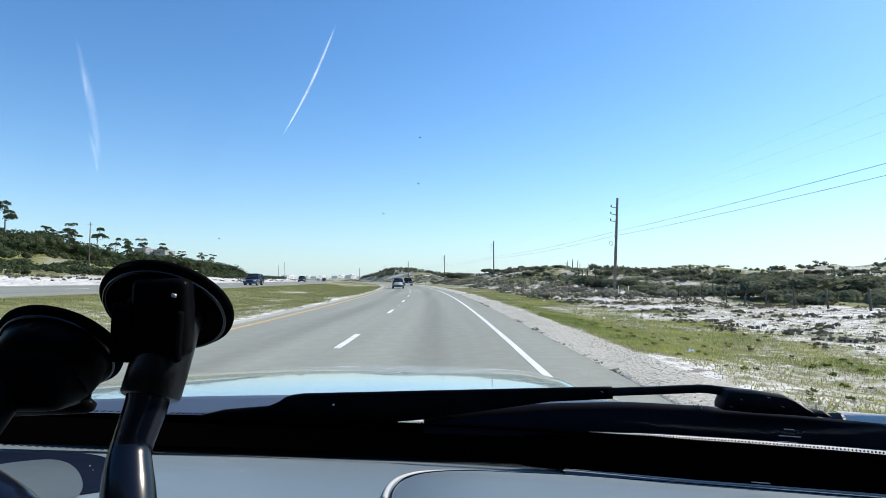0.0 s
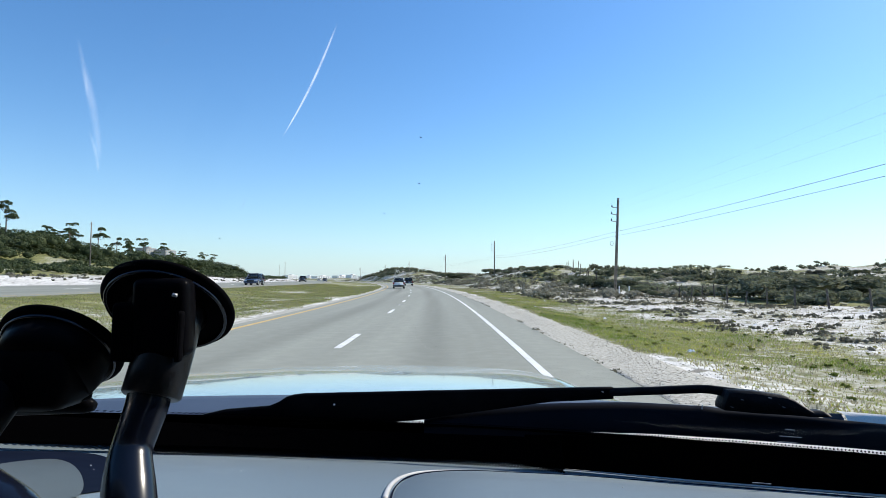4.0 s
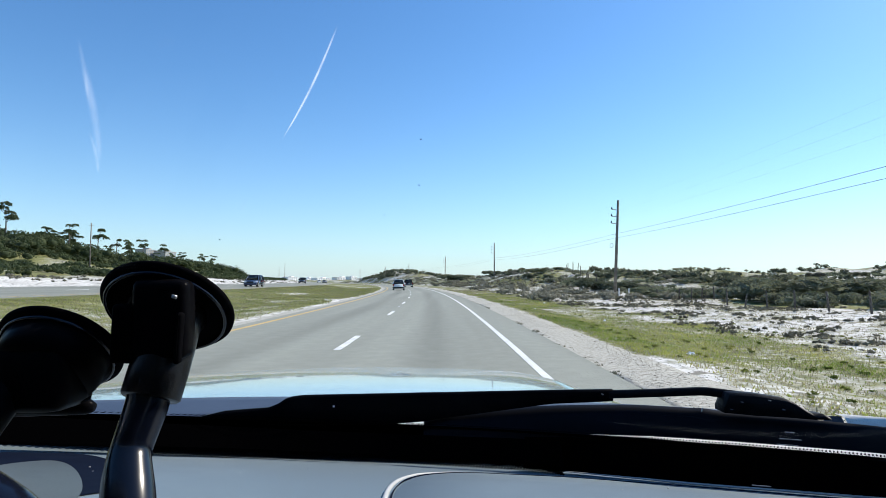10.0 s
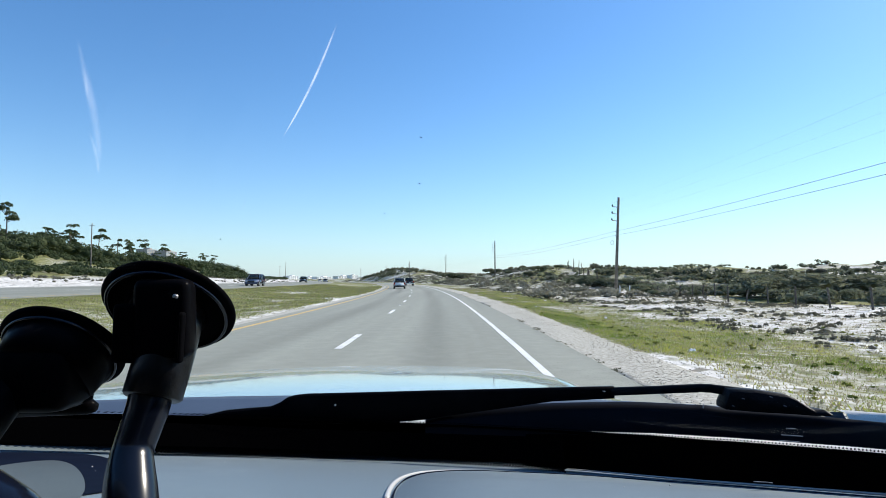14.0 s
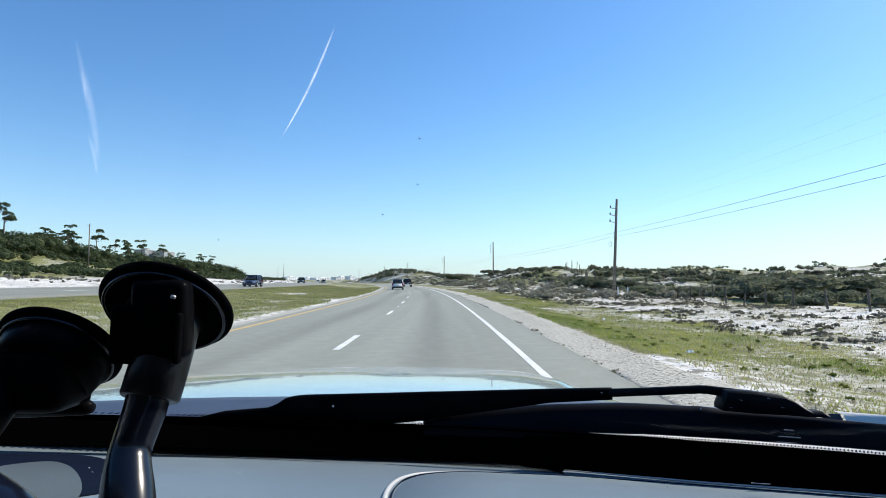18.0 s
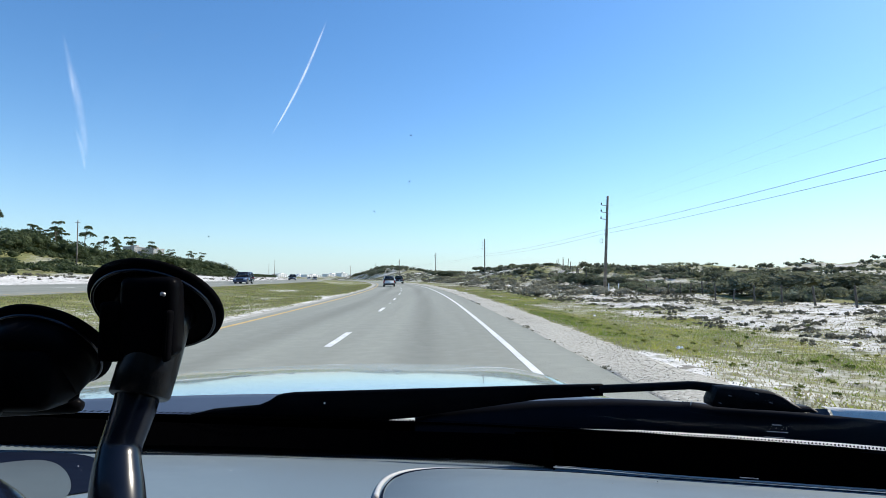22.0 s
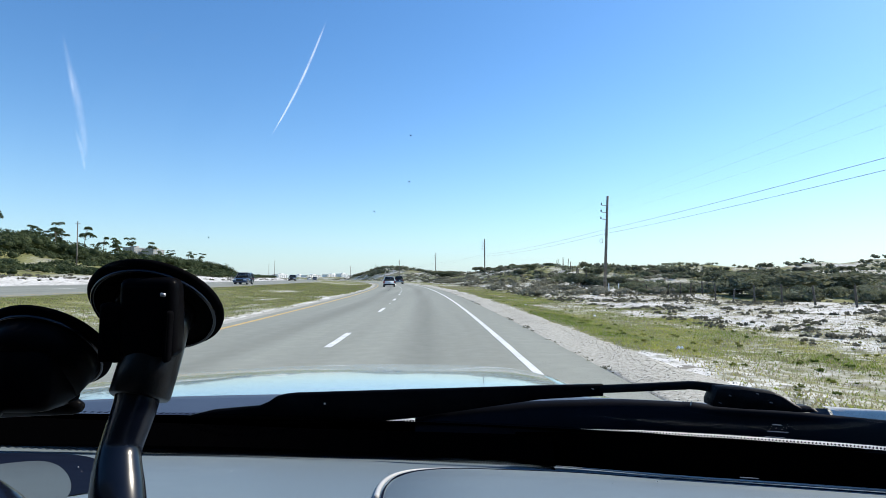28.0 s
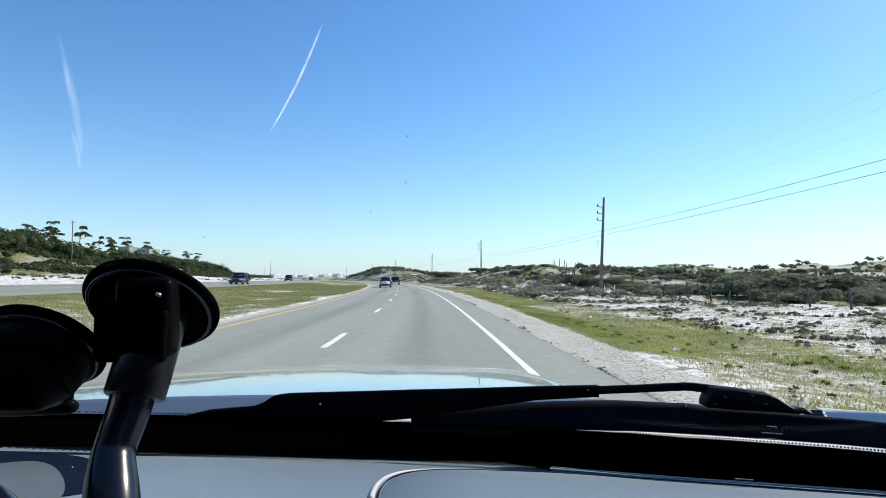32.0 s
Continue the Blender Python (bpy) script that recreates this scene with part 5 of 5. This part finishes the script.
def wipe(a, b, w, material, bow=0.0):
    """A thin greasy streak on the inside of the glass between two places given by side and height."""
    def f(u, v):
        x = a[0] + (b[0] - a[0]) * v + bow * math.sin(v * 3.14) + u * w * (0.25 + 0.75 * math.sin(min(1, v * 1.05 + 0.02) * 3.0) ** 0.7)
        z = a[1] + (b[1] - a[1]) * v
        return (x, glass_y(x, z) - 0.002, z)
    ob = fixed("glass_smear", sheet(f, (-0.5, -0.25, 0.0, 0.25, 0.5), np.linspace(0, 1, 16)), material, car, "white greasy wipe on the glass")
    uv = ob.data.uv_layers.new(name="UVMap")
    for lp in ob.data.loops:
        uv.data[lp.index].uv = (lp.vertex_index % 5 / 4, lp.vertex_index // 5 / 15)
    ob.visible_shadow = False
    return ob


wipe((-0.0275, 1.4585), (-0.0575, 1.4400), 0.0013, M["smear"], 0.0012)
wipe((-0.1020, 1.4575), (-0.1330, 1.4345), 0.0042, M["smear_faint"], 0.0010)
wipe((-0.1010, 1.4580), (-0.1150, 1.4480), 0.0020, M["smear_faint"], 0.0004)
wipe((-0.1235, 1.4430), (-0.1372, 1.4325), 0.0024, M["smear_faint"], 0.0008)
wipe((-0.0839, 1.4256), (-0.0899, 1.4214), 0.0010, M["smear_faint"])
for x, z, s in ((-0.1518, 1.2178, 0.0013), (-0.1102, 1.4112, 0.00035), (-0.0259, 1.4201, 0.0003), (-0.0095, 1.4289, 0.0003), (-0.0077, 1.4397, 0.00028)):
    b = bmesh.new()
    bmesh.ops.create_circle(b, cap_ends=True, segments=8, radius=s)
    bmesh.ops.transform(b, matrix=pose(x, glass_y(x, z) - 0.003, z, 60, 0, 0), verts=b.verts)
    fixed("dust_speck", b, M["sign_white"] if z < 1.3 else M["speck"], car)

# wiper: blade, arm, pivot cap, lying just outside the glass
def fin(tops, depth, deep):
    """A bar with a level-topped upright section under a line of places."""
    bm = bmesh.new()
    rings = []
    for (x, y, z), h in zip(tops, depth):
        h *= 1.45
        rings.append([bm.verts.new(q) for q in ((x, y - deep / 2, z - 0.003), (x, y - deep / 4, z), (x, y + deep / 4, z), (x, y + deep / 2, z - 0.003), (x, y + deep / 2, z - h), (x, y - deep / 2, z - h))])
    for a, b in zip(rings, rings[1:]):
        for k in range(6):
            bm.faces.new((a[k], a[(k + 1) % 6], b[(k + 1) % 6], b[k]))
    bm.faces.new(rings[0][::-1])
    bm.faces.new(rings[-1])
    bmesh.ops.recalc_face_normals(bm, faces=bm.faces)
    bmesh.ops.bevel(bm, geom=bm.edges[:], offset=0.0012, segments=1, affect="EDGES", clamp_overlap=True)
    return bm


wiper = tagged(empty("windscreen_wiper", pose(0, 0.55, 1.24)), "black wiper resting along the foot of the windscreen", "wiper")
WI = Matrix.Translation((0, -0.55, -1.24))


def wpart(name, bm, material, label=""):
    ob = link(name, bm, material, wiper, label, True)
    ob.matrix_parent_inverse = WI
    return ob


blade = [(-0.3936, 0.9429, 1.1729), (-0.3557, 0.9513, 1.1806), (-0.3209, 0.958, 1.1823), (-0.2872, 0.9636, 1.1839), (-0.272, 0.9659, 1.1899), (-0.2604, 0.9676, 1.1979), (-0.2495, 0.9691, 1.2009), (-0.2312, 0.9714, 1.2028), (-0.0806, 0.9834, 1.2042), (-0.0307, 0.9848, 1.2054), (0.0154, 0.9849, 1.2063), (0.181, 0.9711, 1.2131), (0.2792, 0.9505, 1.2191)]
wpart("blade", fin(blade, (0.0026, 0.0104, 0.0157, 0.0197, 0.0244, 0.0304, 0.0331, 0.0345, 0.0345, 0.0326, 0.0282, 0.0152, 0.013), 0.012), M["blackplastic"])
wpart("rubber_strip", fin(moved(blade[:8], 0, 0.004, -0.006), (0.002, 0.006, 0.010, 0.013, 0.018, 0.024, 0.026, 0.028), 0.004), M["blackrubber"])
wpart("arm", fin([(0.2726, 0.9501, 1.2169), (0.333, 0.9321, 1.2224), (0.4024, 0.904, 1.231), (0.4132, 0.8987, 1.2315), (0.4374, 0.8857, 1.2304), (0.4695, 0.8655, 1.229)], (0.0088, 0.0085, 0.0085, 0.0088, 0.0095, 0.011), 0.010), M["arm_black"])
cap = [(0.4231, 0.8841, 1.2094), (0.4297, 0.8808, 1.2287), (0.4595, 0.8626, 1.2304), (0.4917, 0.8388, 1.2283), (0.4996, 0.832, 1.2248), (0.5096, 0.8225, 1.2164), (0.5158, 0.8162, 1.2123), (0.5248, 0.8068, 1.2136), (0.5291, 0.8017, 1.2116)]
wpart("pivot_cap", fin(cap, (0.0072, 0.0204, 0.0212, 0.0177, 0.0148, 0.0084, 0.005, 0.0044, 0.0022), 0.030), M["arm_black"])
for x, y, z in ((0.4404, 0.8509, 1.2186), (0.4698, 0.8308, 1.2251), (0.4831, 0.8199, 1.2146), (0.4286, 0.8578, 1.2065), (0.2563, 0.9252, 1.2152)):
    wpart("scuff", box(0.004, 0.001, 0.001, (x, y, z), 0, pose(0, 0, 0, 0, 12, -30)), M["slot_grey"])

# dashboard: its skin, the lid in it and the highlighted seam round that
def dash_pt(x, v):
    y = 0.22 + (dash_edge(x) - 0.22) * v
    roll = max(0.0, 0.12 - v) / 0.12
    return (x, y, dash_z(x, y) - 0.16 * roll * roll)


fixed("dashboard", sheet(dash_pt, np.linspace(-1.10, 0.72, 50), np.concatenate([np.linspace(0, 0.14, 8), np.linspace(0.2, 1, 20)]), 0.02), M["dash"], car, "grey-blue grained dashboard top in sunlight", True)


def on_dash(row, lift=0.0):
    return [(x, y, dash_z(x, y) + lift) for x, y, *_ in row]


def flat3(row):
    return [(x, y, 0.0) for x, y in row]


# the lid's outline: up one side, round the corner, then across
SEAM = finer(flat3([(-0.0568, 0.5771), (-0.0592, 0.6321), (-0.0583, 0.6856), (-0.0525, 0.7338), (-0.0403, 0.7725), (-0.0224, 0.7969), (0.0126, 0.8127), (0.0517, 0.8096)]))
GAP = finer(flat3([(-0.0504, 0.5683), (-0.0525, 0.6252), (-0.0514, 0.6731), (-0.0466, 0.7193), (-0.0358, 0.7562), (-0.0182, 0.7823), (0.0124, 0.8004), (0.0511, 0.8004), (0.0885, 0.7884), (0.1593, 0.7628), (0.2218, 0.7261), (0.3039, 0.6752), (0.373, 0.6273), (0.4405, 0.5825), (0.4655, 0.564)]))
lid_rows = [[(x + (0.30 - x) * k, y + (0.50 - y) * k) for x, y, _ in GAP] for k in (0.0, 0.01, 0.3, 0.6, 1.0)]
fixed("airbag_lid", ribbon(*[on_dash(r, -0.002 if i == 0 else 0.0016) for i, r in enumerate(lid_rows)]), M["dash"], car, "flush lid in the dashboard", True)
# pale tapering bar: the seam's highlight is put into its colour
nS = len(SEAM)
fixed("lid_seam", sweep(on_dash(SEAM, 0.0004), [0.0029 * (1 - (i / nS)) ** 0.6 + 0.0003 for i in range(nS)], 8), M["dash_edge"], car, "pale seam painted for the highlight on the lid's edge", True)
fixed("lid_gap", sweep(on_dash(GAP, 0.0012), [0.0011 if i > 12 else 0.0005 + 0.0009 * abs(i - 8) / 8 for i in range(len(GAP))], 6), M["inlay"], car)
LIPLINE = finer(flat3([(0.1712, 0.819), (0.2224, 0.7768), (0.2676, 0.7363), (0.3083, 0.6997), (0.3857, 0.6483), (0.4544, 0.6006), (0.481, 0.5825)]))
fixed("dash_lip", sweep(on_dash(LIPLINE, 0.002), [0.0006 + 0.0009 * min(1.0, i / (0.4 * len(LIPLINE))) for i in range(len(LIPLINE))], 6), M["dash_edge"], car, "pale lip of the dashboard", True)


# flat coloured patches paint a shadow and its lighter field on the dashboard
SHADOW = finer(flat3([(-0.5684, 0.6709), (-0.5352, 0.7044), (-0.5129, 0.7308), (-0.4923, 0.7536), (-0.4688, 0.763), (-0.4436, 0.7581), (-0.412, 0.7285), (-0.3671, 0.6634), (-0.312, 0.5709)]))
FIELD = finer(flat3([(-0.4621, 0.5799), (-0.4697, 0.619), (-0.4688, 0.6509), (-0.4619, 0.6777), (-0.4497, 0.684), (-0.4265, 0.6687), (-0.3952, 0.6335), (-0.3618, 0.5879), (-0.3337, 0.5435), (-0.3152, 0.5075)]))
fixed("dash_inlay", ribbon(on_dash(SHADOW, 0.0012), on_dash([(x - 0.02, y * 0.5 + 0.22, 0) for x, y, _ in SHADOW], 0.0012)), M["inlay"], car, "dark blue patch standing for a rounded shadow on the dashboard")
fixed("dash_inlay_field", ribbon(on_dash(FIELD, 0.0030), on_dash([(x * 0.7 - 0.10, 0.46, 0) for x, y, _ in FIELD], 0.0030)), M["shadow_field"], car, "grey patch standing for the lighter field inside the shadow")


# black sheets added where the dashboard's far edge only lies in shade
STRIP_N = finer(flat3([(0.1244, 0.8805), (0.1457, 0.8555), (0.1739, 0.8319), (0.2257, 0.7884), (0.2714, 0.7466), (0.3125, 0.7091), (0.3905, 0.6564), (0.4596, 0.6075), (0.4864, 0.589)]))
STRIP_F = finer(flat3([(0.1271, 0.8992), (0.1532, 0.8992), (0.1881, 0.8992), (0.2577, 0.8992), (0.3218, 0.8842), (0.3838, 0.8696), (0.5018, 0.8418), (0.6093, 0.8034), (0.6455, 0.7797)]))
fixed("defroster_strip", ribbon(on_dash(STRIP_F, 0.0040), on_dash(STRIP_N, 0.0024)), M["frit_and_shade"], car, "added black strip for the shade below the windscreen")
fixed("vent_wall", ribbon([(0.1196, 0.8435, 1.1692), (0.1713, 0.8166, 1.1763), (0.224, 0.7793, 1.183), (0.27, 0.7399, 1.19), (0.3116, 0.7044, 1.1956), (0.3887, 0.6508, 1.2029), (0.4567, 0.6013, 1.2091), (0.4816, 0.581, 1.2114)], [(0.1192, 0.8435, 1.1243), (0.1707, 0.8166, 1.1297), (0.2232, 0.7793, 1.1371), (0.269, 0.7399, 1.145), (0.3105, 0.7044, 1.1521), (0.3872, 0.6508, 1.1628), (0.455, 0.6013, 1.1727), (0.4798, 0.581, 1.1768)]), M["frit_and_shade"], car, "added black sheet for the shade below the windscreen")
rr = np.random.default_rng(9)
for i in range(26):
    x, y = rr.uniform(-0.45, 0.45), rr.uniform(0.64, 0.84)
    if y < dash_edge(x) - 0.02:
        b = bmesh.new()
        bmesh.ops.create_icosphere(b, subdivisions=1, radius=rr.uniform(0.0004, 0.001))
        bmesh.ops.translate(b, vec=(x, y, dash_z(x, y) + 0.0035), verts=b.verts)
        fixed("crumb", b, M["dash_edge"] if i % 3 else M["cowl"], car)

# the rest of its shell
SH = paint("shell", (0.55, 0.58, 0.58))


def shell(name, pts, r, material=None, label=""):
    return fixed(name, sweep(pts, r, 8), material or SH, car, label, True)


fixed("roof", sheet(lambda x, v: (x, 0.06 - 2.6 * v, 1.66 - 0.05 * ((x - CX) / 0.8) ** 2 - 0.10 * (v - 0.3) ** 2), np.linspace(CX - 0.66, CX + 0.66, 12), np.linspace(0, 1, 12), 0.03), SH, car, "silver roof", True)
def pane(s, y0, y1):
    """A side window leaning in towards the roof."""
    def f(u, v):
        z = 1.08 + 0.50 * v
        lead = 0.70 * v if y0 > 0 else 0.0
        a, b = y0 - lead, y1 - 0.10 * v
        return (CX + s * (0.94 - 0.27 * v), a + (b - a) * u, z)
    return sheet(f, np.linspace(0, 1, 5), np.linspace(0, 1, 5), 0.006)


for s in (-1, 1):
    for y0, y1 in ((0.74, -0.98), (-1.05, -2.18)):
        fixed("side_window", pane(s, y0, y1), M["carglass"], car, "dark side window", True)
    fixed("door_mirror", box(0.22, 0.14, 0.16, (CX + s * 1.06, 0.50, 1.14), 0.04), SH, car)
    for y in (1.52, -2.05):
        fixed("wheel_arch", tube((CX + s * 0.985, y, 0.37), (CX + s * 1.005, y, 0.37), 0.42, seg=28), M["tyre"], car)
    X = CX + s * 0.94
    shell("front_pillar", [(CX + s * 0.96, 0.86, 1.08), (CX + s * 0.68, 0.04, 1.61)], 0.030)
    shell("door_pillar", [(X, -1.0, 1.0), (CX + s * 0.66, -1.1, 1.62)], 0.05)
    fixed("quarter_panel", sheet(lambda u, v: (CX + s * (0.94 - 0.27 * v - 0.10 * u * (1 - v)), -2.17 - 0.80 * u * (1 - v) - 0.40 * u * v, 1.07 + 0.52 * v), np.linspace(0, 1, 6), np.linspace(0, 1, 6), 0.008), SH, car, "", True)
    shell("rear_pillar", [(X, -2.2, 1.0), (CX + s * 0.62, -2.5, 1.58)], 0.09)
    for y0, y1 in ((0.92, -0.95), (-1.0, -2.2)):
        fixed("door", box(0.10, y0 - y1, 0.72, (X, (y0 + y1) / 2, 0.72), 0.03), SH, car)
        fixed("door_handle", box(0.04, 0.18, 0.035, (X + s * 0.06, y1 + 0.25, 0.90), 0.01), SH, car)
    fixed("front_fender", box(0.12, 1.66, 0.46, (X - s * 0.02, 1.56, 0.67), 0.05), SH, car)
    fixed("rear_fender", box(0.12, 0.75, 0.72, (X, -2.6, 0.74), 0.05), SH, car)
    fixed("headlamp", box(0.32, 0.14, 0.16, (CX + s * 0.66, 2.36, 0.80), 0.03), M["lamp"], car)
    fixed("tail_lamp", box(0.18, 0.10, 0.34, (CX + s * 0.80, -2.95, 0.85), 0.03), M["tail"], car)
    for y in (1.52, -2.05):
        x = CX + s * 0.90
        w = fixed("wheel", tube((x - 0.12, y, 0.345), (x + 0.12, y, 0.345), 0.345, seg=28), M["tyre"], car, "black tyre", True)
        fixed("rim", tube((x + s * 0.11, y, 0.345), (x + s * 0.128, y, 0.345), 0.21, 0.19, 20), M["rim"], car)
fixed("floor_pan", box(1.55, 4.6, 0.12, (CX, -0.5, 0.36), 0.03), M["cowl"], car)
fixed("bulkhead", box(1.62, 0.06, 0.66, (CX, 1.08, 0.74), 0.01), M["cowl"], car)
fixed("front_bumper", box(1.80, 0.24, 0.46, (CX, 2.40, 0.60), 0.08), SH, car)
fixed("grille", box(0.9, 0.06, 0.18, (CX, 2.46, 0.80), 0.02), M["cowl"], car)
fixed("rear_hatch", box(1.7, 0.12, 0.75, (CX, -2.98, 0.78), 0.05), SH, car)
fixed("rear_glass", sheet(lambda x, v: (x * (1 - 0.18 * v) + CX * 0.18 * v, -2.98 + 0.44 * v, 1.12 + 0.46 * v), np.linspace(CX - 0.80, CX + 0.80, 8), np.linspace(0, 1, 4), 0.006), M["carglass"], car)
for sx in (-0.38, 0.38):
    fixed("seat", joined(box(0.50, 0.50, 0.16, (CX + sx, -0.75, 0.62), 0.05), box(0.48, 0.14, 0.60, (CX + sx, -1.05, 0.98), 0.05)), M["cowl"], car)
tagged(car, "silver car with the phone camera inside, grey dashboard", "car")


# ---- two phone holders stuck to the windscreen ----
def holder(name, label, c, n, rad, foot, parts):
    root = tagged(empty(name, Matrix.Translation(foot)), label, "phone holder", "phone holders")
    inv = Matrix.Translation(foot).inverted()

    def add(nm, bm, material, lab="", smooth=True):
        ob = link(nm, bm, material, root, lab, smooth)
        ob.matrix_parent_inverse = inv
        return ob
    n = Vector(n).normalized()
    c = Vector(c)
    q = Matrix.Translation(c) @ n.to_track_quat("Z", "Y").to_matrix().to_4x4()

    def disc(profile, seg=56, filled=True):
        """A turned piece: (radius, height along the normal) in order."""
        bm = bmesh.new()
        rings = []
        for r, h in profile:
            rings.append([bm.verts.new((r * math.cos(a), r * math.sin(a), h)) for a in np.linspace(0, 2 * math.pi, seg + 1)[:-1]])
        for a, b in zip(rings, rings[1:]):
            for k in range(seg):
                bm.faces.new((a[k], a[(k + 1) % seg], b[(k + 1) % seg], b[k]))
        if filled:
            bm.faces.new(rings[0][::-1])
            bm.faces.new(rings[-1])
        bmesh.ops.recalc_face_normals(bm, faces=bm.faces)
        bmesh.ops.transform(bm, matrix=q, verts=bm.verts)
        return bm
    add("suction_cup", disc([(rad * 0.55, -0.003), (rad * 0.90, -0.0022), (rad * 0.965, -0.001), (rad, 0.0005), (rad, 0.0022), (rad * 0.97, 0.003), (rad * 0.5, 0.0035)]), M["blackrubber"])
    add("cup_ring", disc([(rad * 0.865, -0.0040), (rad * 0.89, -0.0048), (rad * 0.915, -0.0038), (rad * 0.90, -0.0018)], 56, False), M["gloss_black"])
    for nm, bm, lab in parts(c, n):
        add(nm, bm, {"lever": M["blackrubber"], "stalk": M["gloss_black"], "pin": M["steel"], "guide": M["blackrubber"], "socket": M["worn_black"]}.get(nm, M["blackplastic"]), lab)
    return root


def smooth_sweep(pts, radii, seg):
    """A bar through the places with its bends rounded off."""
    for _ in range(3):
        q, r = [pts[0]], [radii[0]]
        for i in range(len(pts) - 1):
            q += [pts[i].lerp(pts[i + 1], 0.25), pts[i].lerp(pts[i + 1], 0.75)]
            r += [radii[i] * 0.75 + radii[i + 1] * 0.25, radii[i] * 0.25 + radii[i + 1] * 0.75]
        pts, radii = q + [pts[-1]], r + [radii[-1]]
    return sweep(pts, radii, seg)


def parts_one(c, n):
    yield "housing", joined(box(0.0325, 0.018, 0.046, c + Vector((0.0091, -0.024, -0.0044)), 0.0065, None, 4), tube(c - n * 0.002, c - n * 0.009, 0.025, 0.021, 28)), ""
    yield "lever", box(0.0133, 0.012, 0.034, c + Vector((-0.0108, -0.027, -0.0127)), 0.0034, pose(0, 0, 0, 0, 1, 0), 3), ""
    yield "guide", box(0.0036, 0.006, 0.029, c + Vector((0.0224, -0.033, -0.0147)), 0.0021, pose(0, 0, 0, 0, 2, 0), 3), ""
    # steel pin stands for the small highlight at the housing's corner
    yield "pin", tube(c + Vector((0.0193, -0.036, 0.009)), c + Vector((0.0216, -0.036, 0.0084)), 0.0011, seg=12), "bright worn pin"
    yield "socket", sweep([c + Vector(p) for p in ((0.0088, -0.008, -0.002), (0.0082, -0.011, -0.01), (0.007, -0.014, -0.0192), (0.0049, -0.019, -0.0352), (0.0032, -0.024, -0.0494), (0.0031, -0.0245, -0.0506))], [0.0155, 0.0160, 0.0163, 0.0165, 0.0163, 0.0150], 40), "round collar with a worn grey sheen"
    yield "stalk", smooth_sweep([c + Vector(p) for p in ((0.0027, -0.024, -0.0448), (0.0026, -0.027, -0.0545), (0.0008, -0.031, -0.0647), (-0.0009, -0.035, -0.0746), (-0.0006, -0.038, -0.0798), (0.0011, -0.042, -0.0856), (0.0059, -0.05, -0.0968), (0.0123, -0.06, -0.115))], [0.0118, 0.0117, 0.0112, 0.0108, 0.0112, 0.0122, 0.0136, 0.0142], 32), "glossy black curved stalk"


def parts_two(c, n):
    yield "housing", joined(box(0.056, 0.040, 0.040, c + Vector((-0.008, -0.012, -0.014)), 0.012, None, 3), tube(c - n * 0.002, c - n * 0.020, 0.032, 0.028, 28)), ""
    yield "lever", box(0.026, 0.012, 0.012, c + Vector((0.005, 0.0, -0.0265)), 0.004, None, 3), ""
    yield "foot_pad", sweep([c + Vector((-0.050, 0.020, -0.0396)), c + Vector((-0.0081, 0.020, -0.0385)), c + Vector((0.0050, 0.020, -0.0390)), c + Vector((0.0098, 0.020, -0.0400))], [0.0070, 0.0065, 0.0055, 0.003], 12), ""
    yield "column", sweep([c + Vector(p) for p in ((-0.013, -0.010, 0.0017), (-0.0207, -0.020, -0.020), (-0.0161, -0.050, -0.0398), (0.0060, -0.085, -0.049))], [0.0145, 0.0145, 0.0140, 0.0140], 20), ""
    yield "stalk", smooth_sweep([c + Vector(p) + Vector((0.002, 0, -0.003)) for p in ((-0.004, -0.070, -0.0455), (0.0088, -0.090, -0.0490), (0.0380, -0.110, -0.0510), (0.0610, -0.120, -0.0580), (0.0720, -0.125, -0.0800), (0.071, -0.125, -0.150))], [0.0140, 0.0145, 0.0150, 0.0150, 0.0150, 0.016], 24), "glossy black curved stalk"


holder("phone_holder", "black suction phone holder with a bent glossy stalk", (-0.1719, 0.360, 1.3733), (0.0, 0.694, 0.720), 0.0400, (-0.170, 0.32, 1.22), parts_one)
holder("phone_holder", "lower black suction phone holder beside the other", (-0.2376, 0.360, 1.3479), (0.0, 0.738, 0.675), 0.0362, (-0.20, 0.235, 1.20), parts_two)

# the car and what is fixed in it ride nose down about the phone
TIP = Matrix.Translation(EYE) @ pose(0, 0, 0, NOSE, 0, 0) @ Matrix.Translation((-EYE[0], -EYE[1], -EYE[2]))
for ob in scene.objects:
    if ob.parent is None and ob.name.split(".")[0] in ("passenger_car", "windscreen_wiper", "phone_holder"):
        ob.matrix_basis = TIP @ ob.matrix_basis
